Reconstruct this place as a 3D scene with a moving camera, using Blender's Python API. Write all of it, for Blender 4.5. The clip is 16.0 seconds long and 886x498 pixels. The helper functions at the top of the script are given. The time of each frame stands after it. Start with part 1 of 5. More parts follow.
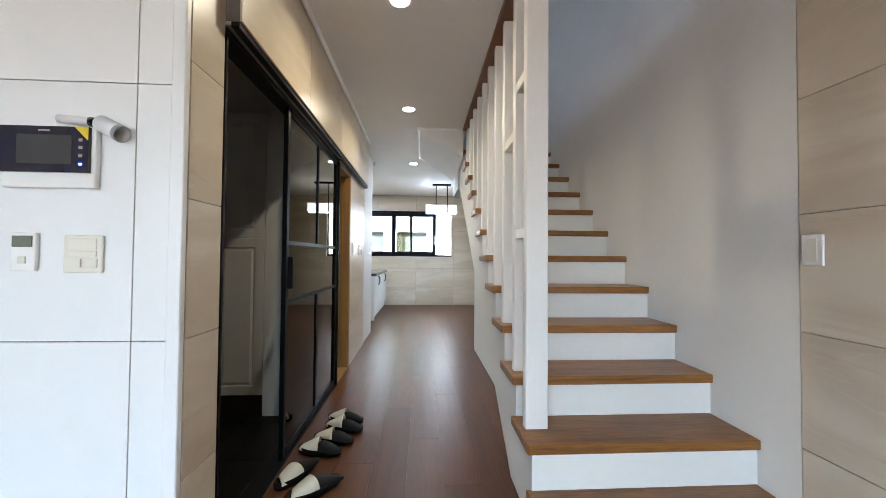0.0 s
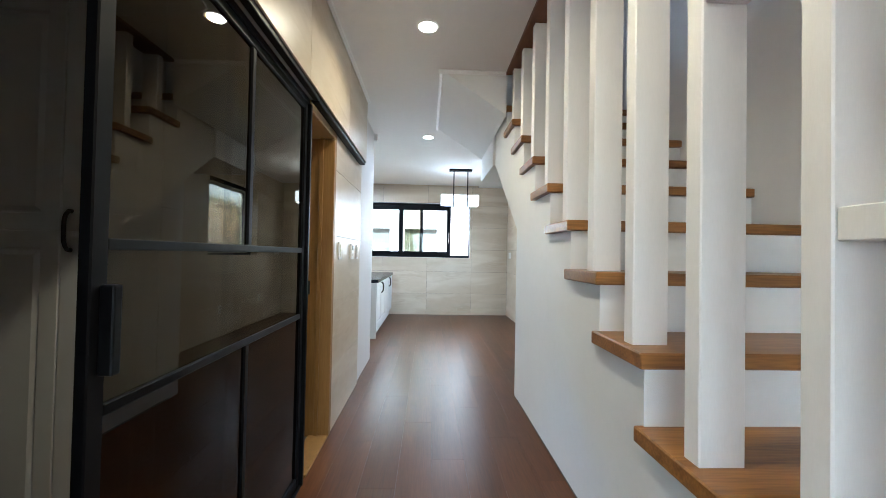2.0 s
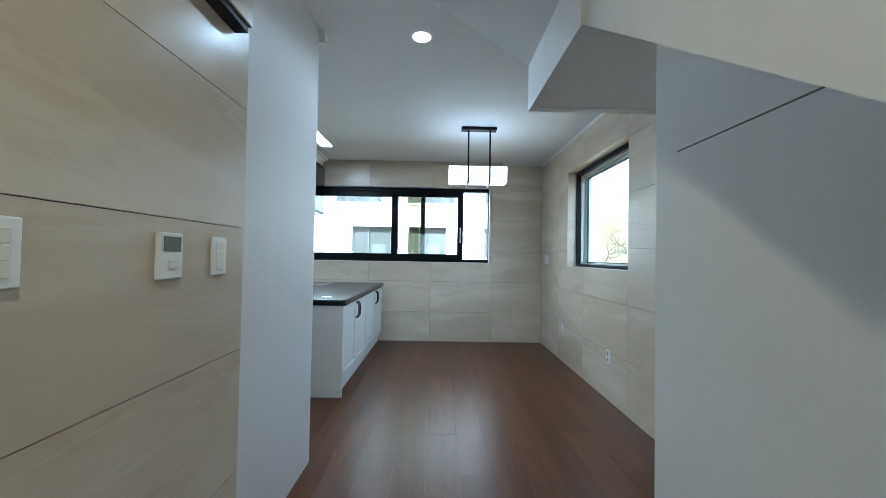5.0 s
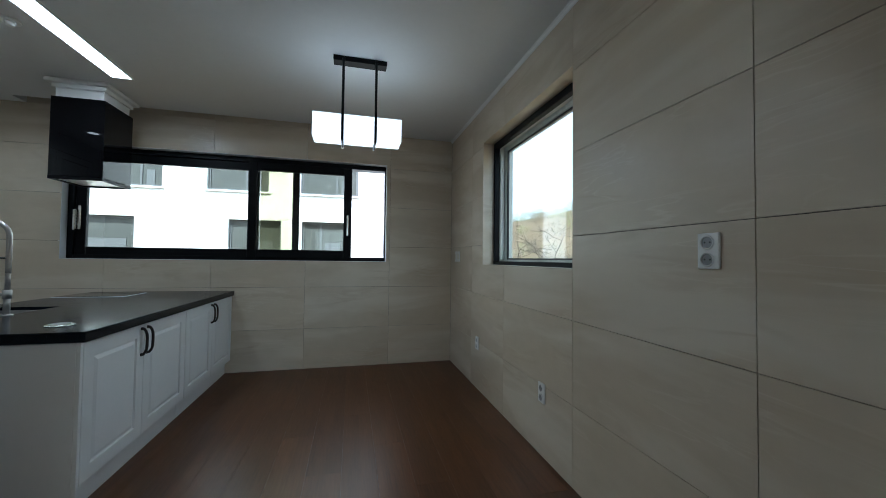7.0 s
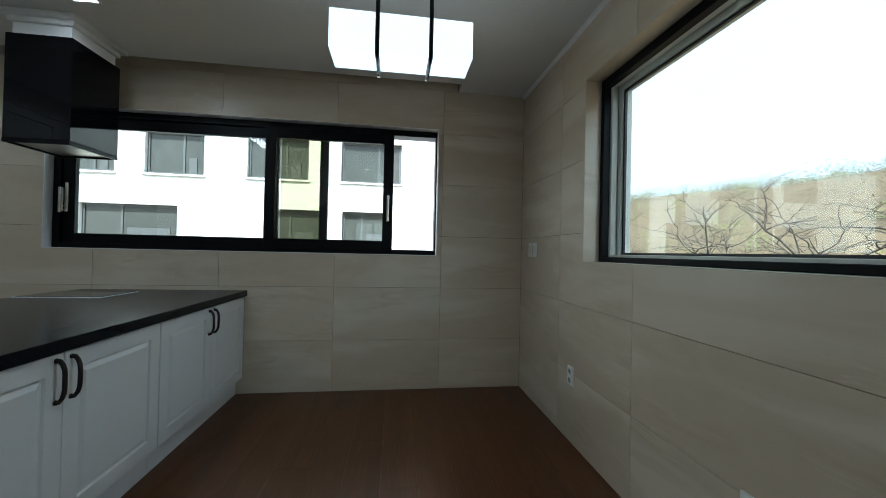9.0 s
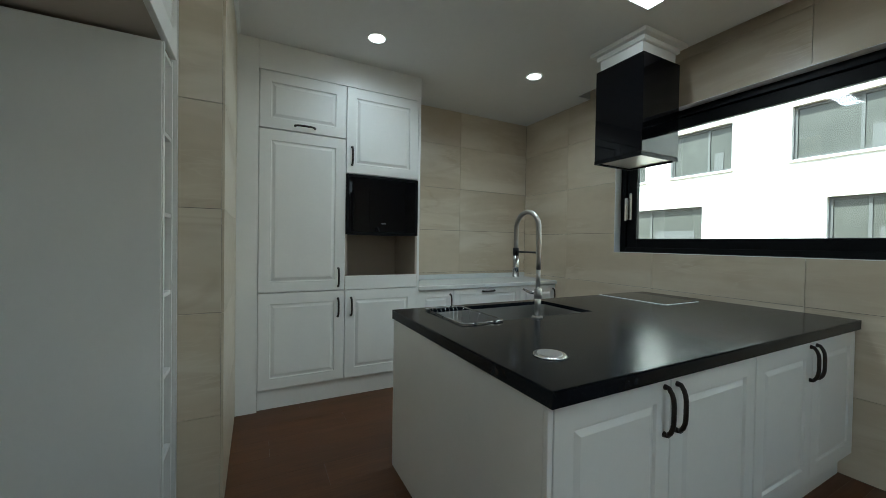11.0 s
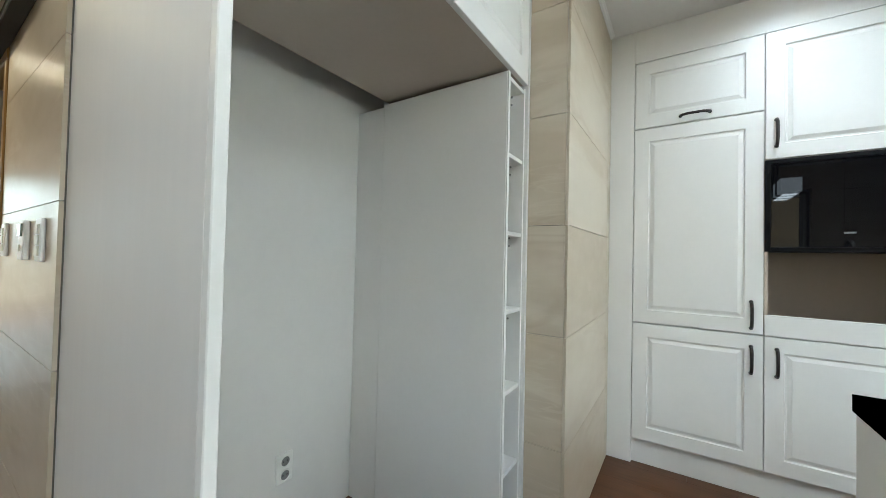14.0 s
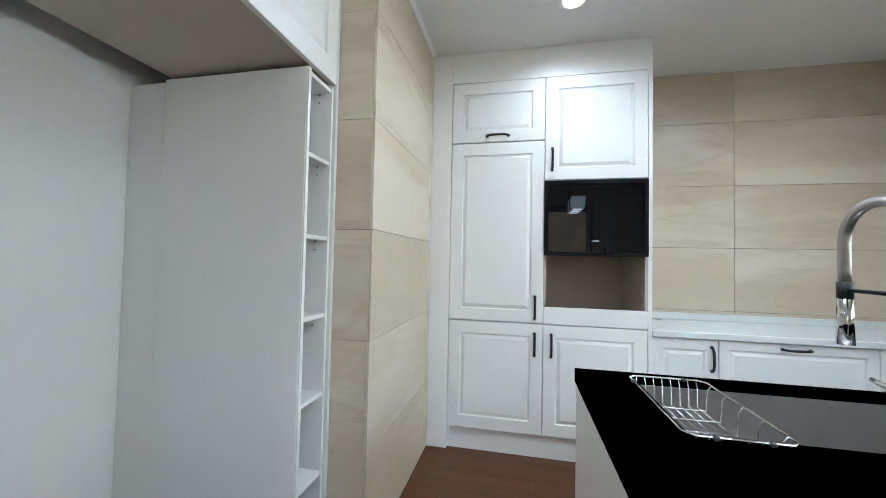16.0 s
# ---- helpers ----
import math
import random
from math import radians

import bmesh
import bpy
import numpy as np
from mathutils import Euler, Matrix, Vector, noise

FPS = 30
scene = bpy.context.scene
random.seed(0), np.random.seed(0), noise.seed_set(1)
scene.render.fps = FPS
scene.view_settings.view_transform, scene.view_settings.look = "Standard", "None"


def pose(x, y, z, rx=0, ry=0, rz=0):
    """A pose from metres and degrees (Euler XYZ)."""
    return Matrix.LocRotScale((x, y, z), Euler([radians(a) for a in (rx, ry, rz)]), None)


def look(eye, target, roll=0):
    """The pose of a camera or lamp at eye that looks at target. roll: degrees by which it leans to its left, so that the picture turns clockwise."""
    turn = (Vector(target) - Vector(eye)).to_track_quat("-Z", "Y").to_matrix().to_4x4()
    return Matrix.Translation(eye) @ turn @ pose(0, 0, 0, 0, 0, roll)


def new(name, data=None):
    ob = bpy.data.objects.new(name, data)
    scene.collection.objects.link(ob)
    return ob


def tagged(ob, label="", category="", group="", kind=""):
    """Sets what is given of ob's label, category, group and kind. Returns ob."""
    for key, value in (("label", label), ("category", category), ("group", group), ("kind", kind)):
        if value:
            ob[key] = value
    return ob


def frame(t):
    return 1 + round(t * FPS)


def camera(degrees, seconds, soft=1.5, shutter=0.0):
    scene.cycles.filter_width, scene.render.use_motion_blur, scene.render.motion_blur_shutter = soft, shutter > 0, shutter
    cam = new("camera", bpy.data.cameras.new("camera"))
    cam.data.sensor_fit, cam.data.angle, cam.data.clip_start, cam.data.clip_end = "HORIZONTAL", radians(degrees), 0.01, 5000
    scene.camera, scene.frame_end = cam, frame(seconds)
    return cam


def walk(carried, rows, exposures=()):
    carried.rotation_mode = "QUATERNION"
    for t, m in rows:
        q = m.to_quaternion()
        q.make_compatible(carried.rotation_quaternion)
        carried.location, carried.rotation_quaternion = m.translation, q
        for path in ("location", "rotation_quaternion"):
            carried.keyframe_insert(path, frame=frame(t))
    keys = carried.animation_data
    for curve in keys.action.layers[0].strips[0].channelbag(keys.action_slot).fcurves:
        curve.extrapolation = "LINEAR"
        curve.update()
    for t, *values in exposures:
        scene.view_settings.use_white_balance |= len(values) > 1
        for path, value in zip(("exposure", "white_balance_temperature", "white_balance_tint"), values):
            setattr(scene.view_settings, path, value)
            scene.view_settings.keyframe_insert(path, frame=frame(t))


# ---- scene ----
cam = camera(101.5, 16.0, 0.85)
PATH = [
    (0, (0.128, -0.621, 1.141), (0.244, 1.375, 1.186), 0.5),
    (0.5, (0.056, -0.288, 1.169), (0.202, 1.706, 1.209), 0.6),
    (1, (0.041, 0.051, 1.172), (0.228, 2.042, 1.208), 0.8),
    (1.5, (0.041, 0.401, 1.187), (0.154, 2.397, 1.217), 0.8),
    (2, (0.018, 0.727, 1.207), (0.097, 2.726, 1.239), 1.1),
    (2.5, (0.038, 1.048, 1.2), (0.1, 3.047, 1.24), 1.2),
    (3, (0.037, 1.385, 1.201), (0.053, 3.384, 1.24), 1.1),
    (5.5, (0.168, 3.073, 1.231), (0.191, 5.072, 1.275), 0.9),
    (6, (0.235, 3.376, 1.207), (0.34, 5.373, 1.253), 0.9),
    (6.5, (0.33, 3.64, 1.197), (0.632, 5.617, 1.244), 0.8),
    (7, (0.474, 3.903, 1.185), (0.961, 5.843, 1.241), 0.7),
    (7.5, (0.566, 4.184, 1.171), (1.243, 6.065, 1.225), 0.8),
    (8, (0.61, 4.447, 1.172), (1.436, 6.268, 1.222), 0.8),
    (8.5, (0.586, 4.71, 1.184), (1.261, 6.593, 1.216), 0.8),
    (9, (0.485, 4.914, 1.18), (0.75, 6.896, 1.197), 1.3),
    (9.5, (0.346, 5.027, 1.164), (0.08, 7.009, 1.188), 1.2),
    (10, (0.214, 5.115, 1.199), (-0.675, 6.907, 1.194), 1.4),
    (12.5, (-0.315, 5.334, 1.199), (-2.236, 4.776, 1.224), 1.0),
    (13, (-0.372, 5.365, 1.203), (-2.17, 4.49, 1.235), 1.1),
    (13.5, (-0.371, 5.416, 1.188), (-2.066, 4.355, 1.228), 1.1),
    (14, (-0.387, 5.49, 1.198), (-2.055, 4.389, 1.237), 1.3),
    (14.5, (-0.415, 5.534, 1.2), (-2.147, 4.534, 1.243), 1.3),
    (15, (-0.439, 5.571, 1.2), (-2.254, 4.733, 1.252), 1.3),
    (15.5, (-0.466, 5.626, 1.207), (-2.356, 4.974, 1.261), 1.3),
    (16, (-0.492, 5.692, 1.215), (-2.448, 5.279, 1.276), 1.2),
]
EXPOSURES = [(0.0, 3.74, 5200, 8), (1.5, 3.9, 5030, 6), (3.2, 3.94, 4870, 2), (5.5, 2.65, 4650, -1), (7.0, 1.85, 5050, 1), (8.0, 1.82, 5150, 0), (10.2, 1.58, 5350, -3), (12.3, 3.3, 5600, -5), (14.0, 3.28, 5600, 2), (16.0, 3.38, 5350, 6)]
walk(cam, [(t, look(eye, target, roll)) for t, eye, target, roll in PATH], EXPOSURES)

# ---------------------------------------------------------------- light
SUN_EL, SUN_AZ = radians(56), radians(196)
world = bpy.data.worlds.new("sky")
scene.world = world
world.use_nodes = True
wn = world.node_tree
wn.nodes.clear()
sky = wn.nodes.new("ShaderNodeTexSky")
sky.sky_type, sky.sun_disc = "NISHITA", False
sky.sun_elevation, sky.sun_rotation = SUN_EL, SUN_AZ
sky.air_density, sky.dust_density, sky.ozone_density = 1.0, 5.0, 0.0
wbg = wn.nodes.new("ShaderNodeBackground")
wbg.inputs["Strength"].default_value = 0.15
wout = wn.nodes.new("ShaderNodeOutputWorld")
haze = wn.nodes.new("ShaderNodeMix")
haze.data_type = "RGBA"
haze.inputs[0].default_value, haze.inputs[7].default_value = 0.62, (4.4, 4.5, 4.6, 1)
wn.links.new(sky.outputs["Color"], haze.inputs[6])
wn.links.new(haze.outputs[2], wbg.inputs["Color"])
wn.links.new(wbg.outputs["Background"], wout.inputs["Surface"])
sun_data = bpy.data.lights.new("sun", "SUN")
sun_data.energy, sun_data.angle, sun_data.color = 4.5, radians(0.53), (1.0, 0.95, 0.88)
sun_way = Vector((math.sin(SUN_AZ) * math.cos(SUN_EL), math.cos(SUN_AZ) * math.cos(SUN_EL), math.sin(SUN_EL)))
new("sun", sun_data).matrix_world = look(sun_way * 60, (0, 0, 0))


def lamp(x, y, z, watts, size, size_y=0.0, colour=(1.0, 0.93, 0.84), tip=0):
    data = bpy.data.lights.new("lamp_light", "AREA")
    data.energy, data.color, data.size = watts, colour, size
    data.shape = "RECTANGLE" if size_y else "DISK"
    if size_y:
        data.size_y = size_y
    else:
        data.spread = radians(150)
    new("lamp_light", data).matrix_world = pose(x, y, z, tip)


WARM, COOL = (1.0, 0.76, 0.42), (0.96, 1.0, 1.0)
CEIL = 2.583
DOWNLIGHTS = [(-0.01, 1.39, WARM, 0.8), (-0.015, 2.89, WARM, 0.8), (-0.015, 4.95, COOL, 0.6), (-2.345, 7.25, COOL, 0.7), (-2.43, 5.95, COOL, 0.42)]
for lx, ly, lc, watts in DOWNLIGHTS:
    lamp(lx, ly, CEIL - 0.012, watts, 0.09, 0, lc)
lamp(-1.305, 6.655, CEIL - 0.014, 1.1, 0.12, 1.17, COOL)
lamp(0.51, 6.50, 1.982, 0.5, 0.55, 0.13, COOL)
lamp(0.51, 6.50, 2.166, 0.14, 0.55, 0.13, COOL, 180)


# ---------------------------------------------------------------- materials
def material(name, colour, rough=0.5, metal=0.0, scale=0.0, amount=0.0, fine=0.0, bump=0.0, bump_scale=200.0, stretch=(1, 1, 1), vary=0.0, colour2=None, spec=0.5, rough_vary=0.0, coat=0.0):
    """A principled surface: colour mixed by a coarse and a fine noise, a random shift by object, fine relief."""
    m = bpy.data.materials.new(name)
    m.use_nodes = True
    nt = m.node_tree
    bsdf = nt.nodes["Principled BSDF"]
    bsdf.inputs["Base Color"].default_value = (*colour, 1)
    bsdf.inputs["Roughness"].default_value = rough
    bsdf.inputs["Metallic"].default_value = metal
    bsdf.inputs["Specular IOR Level"].default_value = spec
    bsdf.inputs["Coat Weight"].default_value = coat
    co = nt.nodes.new("ShaderNodeTexCoord")
    mp = nt.nodes.new("ShaderNodeMapping")
    mp.inputs["Scale"].default_value = stretch
    info = nt.nodes.new("ShaderNodeObjectInfo")
    add = nt.nodes.new("ShaderNodeVectorMath")
    add.operation = "MULTIPLY_ADD"
    add.inputs[1].default_value = (37.0, 23.0, 51.0) if vary else (0, 0, 0)
    nt.links.new(info.outputs["Random"], add.inputs[0])
    nt.links.new(co.outputs["Object"], add.inputs[2])
    nt.links.new(add.outputs[0], mp.inputs["Vector"])
    last = None
    if amount:
        n1 = nt.nodes.new("ShaderNodeTexNoise")
        n1.inputs["Scale"].default_value, n1.inputs["Detail"].default_value, n1.inputs["Distortion"].default_value = scale, 5, 0.6
        nt.links.new(mp.outputs[0], n1.inputs["Vector"])
        n2 = nt.nodes.new("ShaderNodeTexNoise")
        n2.inputs["Scale"].default_value, n2.inputs["Detail"].default_value = scale * 9, 4
        nt.links.new(mp.outputs[0], n2.inputs["Vector"])
        blend = nt.nodes.new("ShaderNodeMix")
        blend.inputs[0].default_value = fine
        nt.links.new(n1.outputs["Fac"], blend.inputs[2])
        nt.links.new(n2.outputs["Fac"], blend.inputs[3])
        ramp = nt.nodes.new("ShaderNodeMapRange")
        ramp.inputs["From Min"].default_value, ramp.inputs["From Max"].default_value = 0.32, 0.68
        nt.links.new(blend.outputs[0], ramp.inputs["Value"])
        mix = nt.nodes.new("ShaderNodeMix")
        mix.data_type = "RGBA"
        other = colour2 or tuple(c * (1 - amount) for c in colour)
        mix.inputs[6].default_value, mix.inputs[7].default_value = (*colour, 1), (*other, 1)
        nt.links.new(ramp.outputs[0], mix.inputs[0])
        last = mix.outputs[2]
        if rough_vary:
            rr = nt.nodes.new("ShaderNodeMapRange")
            rr.inputs["To Min"].default_value, rr.inputs["To Max"].default_value = rough - rough_vary, rough + rough_vary
            nt.links.new(n2.outputs["Fac"], rr.inputs["Value"])
            nt.links.new(rr.outputs[0], bsdf.inputs["Roughness"])
    if vary:
        hsv = nt.nodes.new("ShaderNodeHueSaturation")
        hsv.inputs["Color"].default_value = (*colour, 1)
        if last:
            nt.links.new(last, hsv.inputs["Color"])
        mr = nt.nodes.new("ShaderNodeMapRange")
        mr.inputs["To Min"].default_value, mr.inputs["To Max"].default_value = 1 - vary, 1 + vary
        nt.links.new(info.outputs["Random"], mr.inputs["Value"])
        nt.links.new(mr.outputs[0], hsv.inputs["Value"])
        last = hsv.outputs["Color"]
    if last:
        nt.links.new(last, bsdf.inputs["Base Color"])
    if bump:
        nb = nt.nodes.new("ShaderNodeTexNoise")
        nb.inputs["Scale"].default_value, nb.inputs["Detail"].default_value = bump_scale, 3
        nt.links.new(mp.outputs[0], nb.inputs["Vector"])
        bp = nt.nodes.new("ShaderNodeBump")
        bp.inputs["Strength"].default_value, bp.inputs["Distance"].default_value = bump, 0.002
        nt.links.new(nb.outputs["Fac"], bp.inputs["Height"])
        nt.links.new(bp.outputs[0], bsdf.inputs["Normal"])
    return m


def glowing(name, colour, strength):
    m = material(name, (0.9, 0.9, 0.9), 0.4)
    bsdf = m.node_tree.nodes["Principled BSDF"]
    bsdf.inputs["Emission Color"].default_value = (*colour, 1)
    bsdf.inputs["Emission Strength"].default_value = strength
    return m


def glazing(name, tint, gloss_tint=(1, 1, 1), strength=1.0):
    """A thin pane: tinted see-through with a Fresnel gloss on it."""
    m = bpy.data.materials.new(name)
    m.use_nodes = True
    nt = m.node_tree
    nt.nodes.clear()
    out = nt.nodes.new("ShaderNodeOutputMaterial")
    tr = nt.nodes.new("ShaderNodeBsdfTransparent")
    tr.inputs["Color"].default_value = (*tint, 1)
    gl = nt.nodes.new("ShaderNodeBsdfGlossy")
    gl.inputs["Roughness"].default_value = 0.0
    gl.inputs["Color"].default_value = (*gloss_tint, 1)
    fr = nt.nodes.new("ShaderNodeLayerWeight")
    fr.inputs["Blend"].default_value = 0.5
    power = nt.nodes.new("ShaderNodeMath")
    power.operation = "POWER"
    power.inputs[1].default_value = 5.0
    mul = nt.nodes.new("ShaderNodeMath")
    mul.operation = "MULTIPLY_ADD"
    mul.use_clamp = True
    mul.inputs[1].default_value, mul.inputs[2].default_value = 0.9 * min(1.0, strength), 0.035 * strength
    mx = nt.nodes.new("ShaderNodeMixShader")
    nt.links.new(fr.outputs["Facing"], power.inputs[0])
    nt.links.new(power.outputs[0], mul.inputs[0])
    nt.links.new(mul.outputs[0], mx.inputs[0])
    nt.links.new(tr.outputs[0], mx.inputs[1])
    nt.links.new(gl.outputs[0], mx.inputs[2])
    nt.links.new(mx.outputs[0], out.inputs["Surface"])
    return m


def veined_tile(name, base, dark, pale, vein, rough):
    """Beige stone-look ceramic: soft slanting clouds, pale drifts and thin brown veins, a different cut on every tile."""
    m = material(name, base, rough, 0, 1.1, 0.1, 0.3, 0.05, 90, (1, 1, 1.6), 0.045, dark, 0.5, 0.06)
    nt = m.node_tree
    bsdf = nt.nodes["Principled BSDF"]
    last = bsdf.inputs["Base Color"].links[0].from_socket
    mp = nt.nodes["Mapping"]
    for turn, stretch, scale, colour, lo, hi, most, thin in (
            ((0.42, 0.38, 0.3), (0.7, 0.7, 2.0), 1.0, pale, 0.42, 0.70, 0.9, False),
            ((0.55, 0.48, 0.1), (0.6, 0.6, 2.0), 1.2, vein, 0.045, 0.0, 0.27, True),
            ((0.40, 0.36, 0.2), (0.6, 0.6, 3.0), 2.6, pale, 0.025, 0.0, 0.45, True)):
        m2 = nt.nodes.new("ShaderNodeMapping")
        m2.inputs["Rotation"].default_value, m2.inputs["Scale"].default_value = turn, stretch
        nt.links.new(mp.outputs[0], m2.inputs["Vector"])
        nz = nt.nodes.new("ShaderNodeTexNoise")
        nz.inputs["Scale"].default_value, nz.inputs["Detail"].default_value, nz.inputs["Distortion"].default_value = scale, 4, 0.7
        nt.links.new(m2.outputs[0], nz.inputs["Vector"])
        value = nz.outputs["Fac"]
        if thin:
            off = nt.nodes.new("ShaderNodeMath")
            off.operation = "SUBTRACT"
            off.inputs[1].default_value = 0.5
            nt.links.new(value, off.inputs[0])
            size = nt.nodes.new("ShaderNodeMath")
            size.operation = "ABSOLUTE"
            nt.links.new(off.outputs[0], size.inputs[0])
            value = size.outputs[0]
        mr = nt.nodes.new("ShaderNodeMapRange")
        mr.interpolation_type = "SMOOTHSTEP"
        mr.inputs["From Min"].default_value, mr.inputs["From Max"].default_value = min(lo, hi), max(lo, hi)
        mr.inputs["To Min"].default_value, mr.inputs["To Max"].default_value = (most, 0.0) if thin else (0.0, most)
        nt.links.new(value, mr.inputs["Value"])
        fac = mr.outputs[0]
        if thin:
            patch = nt.nodes.new("ShaderNodeTexNoise")
            patch.inputs["Scale"].default_value = 1.7
            nt.links.new(mp.outputs[0], patch.inputs["Vector"])
            keep = nt.nodes.new("ShaderNodeMapRange")
            keep.inputs["From Min"].default_value, keep.inputs["From Max"].default_value = 0.45, 0.65
            nt.links.new(patch.outputs["Fac"], keep.inputs["Value"])
            both = nt.nodes.new("ShaderNodeMath")
            both.operation = "MULTIPLY"
            nt.links.new(fac, both.inputs[0])
            nt.links.new(keep.outputs[0], both.inputs[1])
            fac = both.outputs[0]
        mix = nt.nodes.new("ShaderNodeMix")
        mix.data_type = "RGBA"
        nt.links.new(fac, mix.inputs[0])
        nt.links.new(last, mix.inputs[6])
        mix.inputs[7].default_value = (*colour, 1)
        last = mix.outputs[2]
    nt.links.new(last, bsdf.inputs["Base Color"])
    return m


def wood(name, light, dark, rough, along, vary=0.08, density=1.0, relief=0.12, spec=0.4):
    """Wood with grain drawn out along one axis (0, 1 or 2)."""
    stretch = [14.0 * density] * 3
    stretch[along] = 0.9 * density
    return material(name, light, rough, 0, 1.2, 0.3, 0.45, relief, 14, tuple(stretch), vary, dark, spec, 0.03)


TILE = veined_tile("stone_look_tile", (0.60, 0.51, 0.385), (0.525, 0.44, 0.325), (0.68, 0.605, 0.49), (0.41, 0.30, 0.185), 0.31)
GROUT = material("grout", (0.16, 0.14, 0.12), 0.9, 0, 30, 0.2)
PAPER = material("white_wallpaper", (0.75, 0.74, 0.72), 0.85, 0, 3, 0.04, 0.4, 0.25, 420)
CEIL_PAPER = material("ceiling_paper", (0.76, 0.75, 0.74), 0.8, 0, 2.5, 0.04, 0.4, 0.25, 380)
PANEL = material("white_wall_panel", (0.84, 0.84, 0.84), 0.35, 0, 4, 0.03, 0.3, 0.04, 60)
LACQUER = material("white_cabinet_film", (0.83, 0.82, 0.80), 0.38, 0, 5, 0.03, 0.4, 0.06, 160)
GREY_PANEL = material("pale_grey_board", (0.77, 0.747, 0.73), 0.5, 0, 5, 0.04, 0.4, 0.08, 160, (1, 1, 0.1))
WHITE_PAINT = material("white_post_paint", (0.83, 0.81, 0.79), 0.5, 0, 6, 0.05, 0.5, 0.1, 90, (6, 6, 1))
TREAD_WOOD = wood("oiled_tread_wood", (0.335, 0.155, 0.036), (0.125, 0.052, 0.014), 0.36, 0, 0.12)
TRIM_WOOD = wood("dark_trim_wood", (0.20, 0.085, 0.04), (0.13, 0.05, 0.025), 0.45, 1)
OAK = wood("door_frame_wood", (0.32, 0.18, 0.045), (0.23, 0.115, 0.028), 0.45, 2, 0.0)
FLOOR_WOOD = wood("red_brown_laminate", (0.122, 0.047, 0.0165), (0.064, 0.0245, 0.0088), 0.33, 1, 0.15, 0.8, 0.02, 0.3)
BLACK = material("black_frame_paint", (0.005, 0.005, 0.006), 0.42, 0, 20, 0.2, 0.4, 0.06, 150, spec=0.12)
BLACK_GLOSS = material("black_glass_panel", (0.004, 0.004, 0.005), 0.02, 0, 3, 0.1, 0.4, 0.0, spec=0.24)
BLACK_PLASTIC = material("black_plastic", (0.02, 0.02, 0.022), 0.45, 0, 20, 0.2)
BRONZE = material("dark_bronze_handle", (0.06, 0.05, 0.045), 0.4, 0.8, 40, 0.4, 0.5, 0.1, 120)
STEEL = material("brushed_steel", (0.50, 0.48, 0.46), 0.38, 1.0, 8, 0.12, 0.5, 0.08, 30, (1, 14, 14))
CHROME = material("chrome", (0.75, 0.75, 0.76), 0.12, 1.0, 6, 0.05)
NICHE_BOARD = material("beige_niche_board", (0.50, 0.43, 0.36), 0.5, 0, 5, 0.06, 0.4, 0.08, 160)
WHITE_PLASTIC = material("white_plastic", (0.87, 0.865, 0.84), 0.35, 0, 10, 0.03)
IVORY_PLASTIC = material("ivory_plastic", (0.80, 0.77, 0.66), 0.38, 0, 10, 0.03)
GREY_PLASTIC = material("grey_plastic", (0.3, 0.3, 0.3), 0.4, 0, 10, 0.05)
SCREEN = material("dark_screen", (0.05, 0.055, 0.06), 0.12, 0, 6, 0.1)
LCD = material("lcd_screen", (0.16, 0.18, 0.14), 0.25, 0, 6, 0.1)
NAVY = material("navy_face", (0.008, 0.012, 0.035), 0.1, 0, 6, 0.1)
YELLOW = material("yellow_sticker", (0.75, 0.6, 0.02), 0.5, 0, 6, 0.05)
SHEET = material("printed_paper", (0.72, 0.72, 0.72), 0.6, 0, 12, 0.08)
UPVC = material("white_window_plastic", (0.60, 0.62, 0.57), 0.3, 0, 6, 0.04)
GREY_TILE = material("blue_grey_tile", (0.22, 0.25, 0.28), 0.3, 0, 3, 0.2, 0.3, 0.05, 60, (1, 1, 1), 0.08)
DARK_TILE = material("dark_entry_tile", (0.008, 0.0075, 0.0075), 0.4, 0, 4, 0.3, 0.3, 0.08, 80, (1, 1, 1), 0.1, spec=0.15)
WINDOW_GLASS = glazing("window_glass", (0.93, 0.96, 0.94))
SMOKED = glazing("smoked_glass", (0.23, 0.20, 0.15), (1.0, 0.9, 0.72), 1.35)
# brown tint paints the floor's reflection into the lower front pane
FLOOR_TINT_GLASS = glazing("floor_reflection_glass", (0.13, 0.07, 0.05), (1, 0.95, 0.9), 1.0)
TINTED = glazing("tinted_glass", (0.68, 0.675, 0.55))
LED = glowing("led_panel", (1.0, 0.98, 0.95), 3.0)
SHADE = glowing("lit_shade", (0.94, 0.98, 1.0), 0.36)
BULB = glowing("downlight_lens", (1.0, 0.9, 0.75), 4.0)
BULB_COOL = glowing("downlight_lens_cool", (1.0, 0.97, 0.94), 4.0)
BLUE_LED = glowing("blue_indicator", (0.05, 0.15, 1.0), 2.0)
SHOE_BLACK = material("black_slipper_foam", (0.006, 0.006, 0.0065), 0.55, 0, 20, 0.3, 0.4, 0.15, 150, spec=0.12)
SHOE_WHITE = material("white_slipper_strap", (0.60, 0.57, 0.47), 0.6, 0, 20, 0.08, 0.4, 0.15, 200)
FACADE = material("white_render", (0.80, 0.79, 0.76), 0.9, 0, 0.6, 0.05, 0.5, 0.3, 40)
ROOF = material("roof_grey", (0.2, 0.2, 0.2), 0.8, 0, 1, 0.2)
FAR_GLASS = material("far_window_glass", (0.085, 0.085, 0.075), 0.12, 0, 0.5, 0.4, 0.4, spec=0.35)
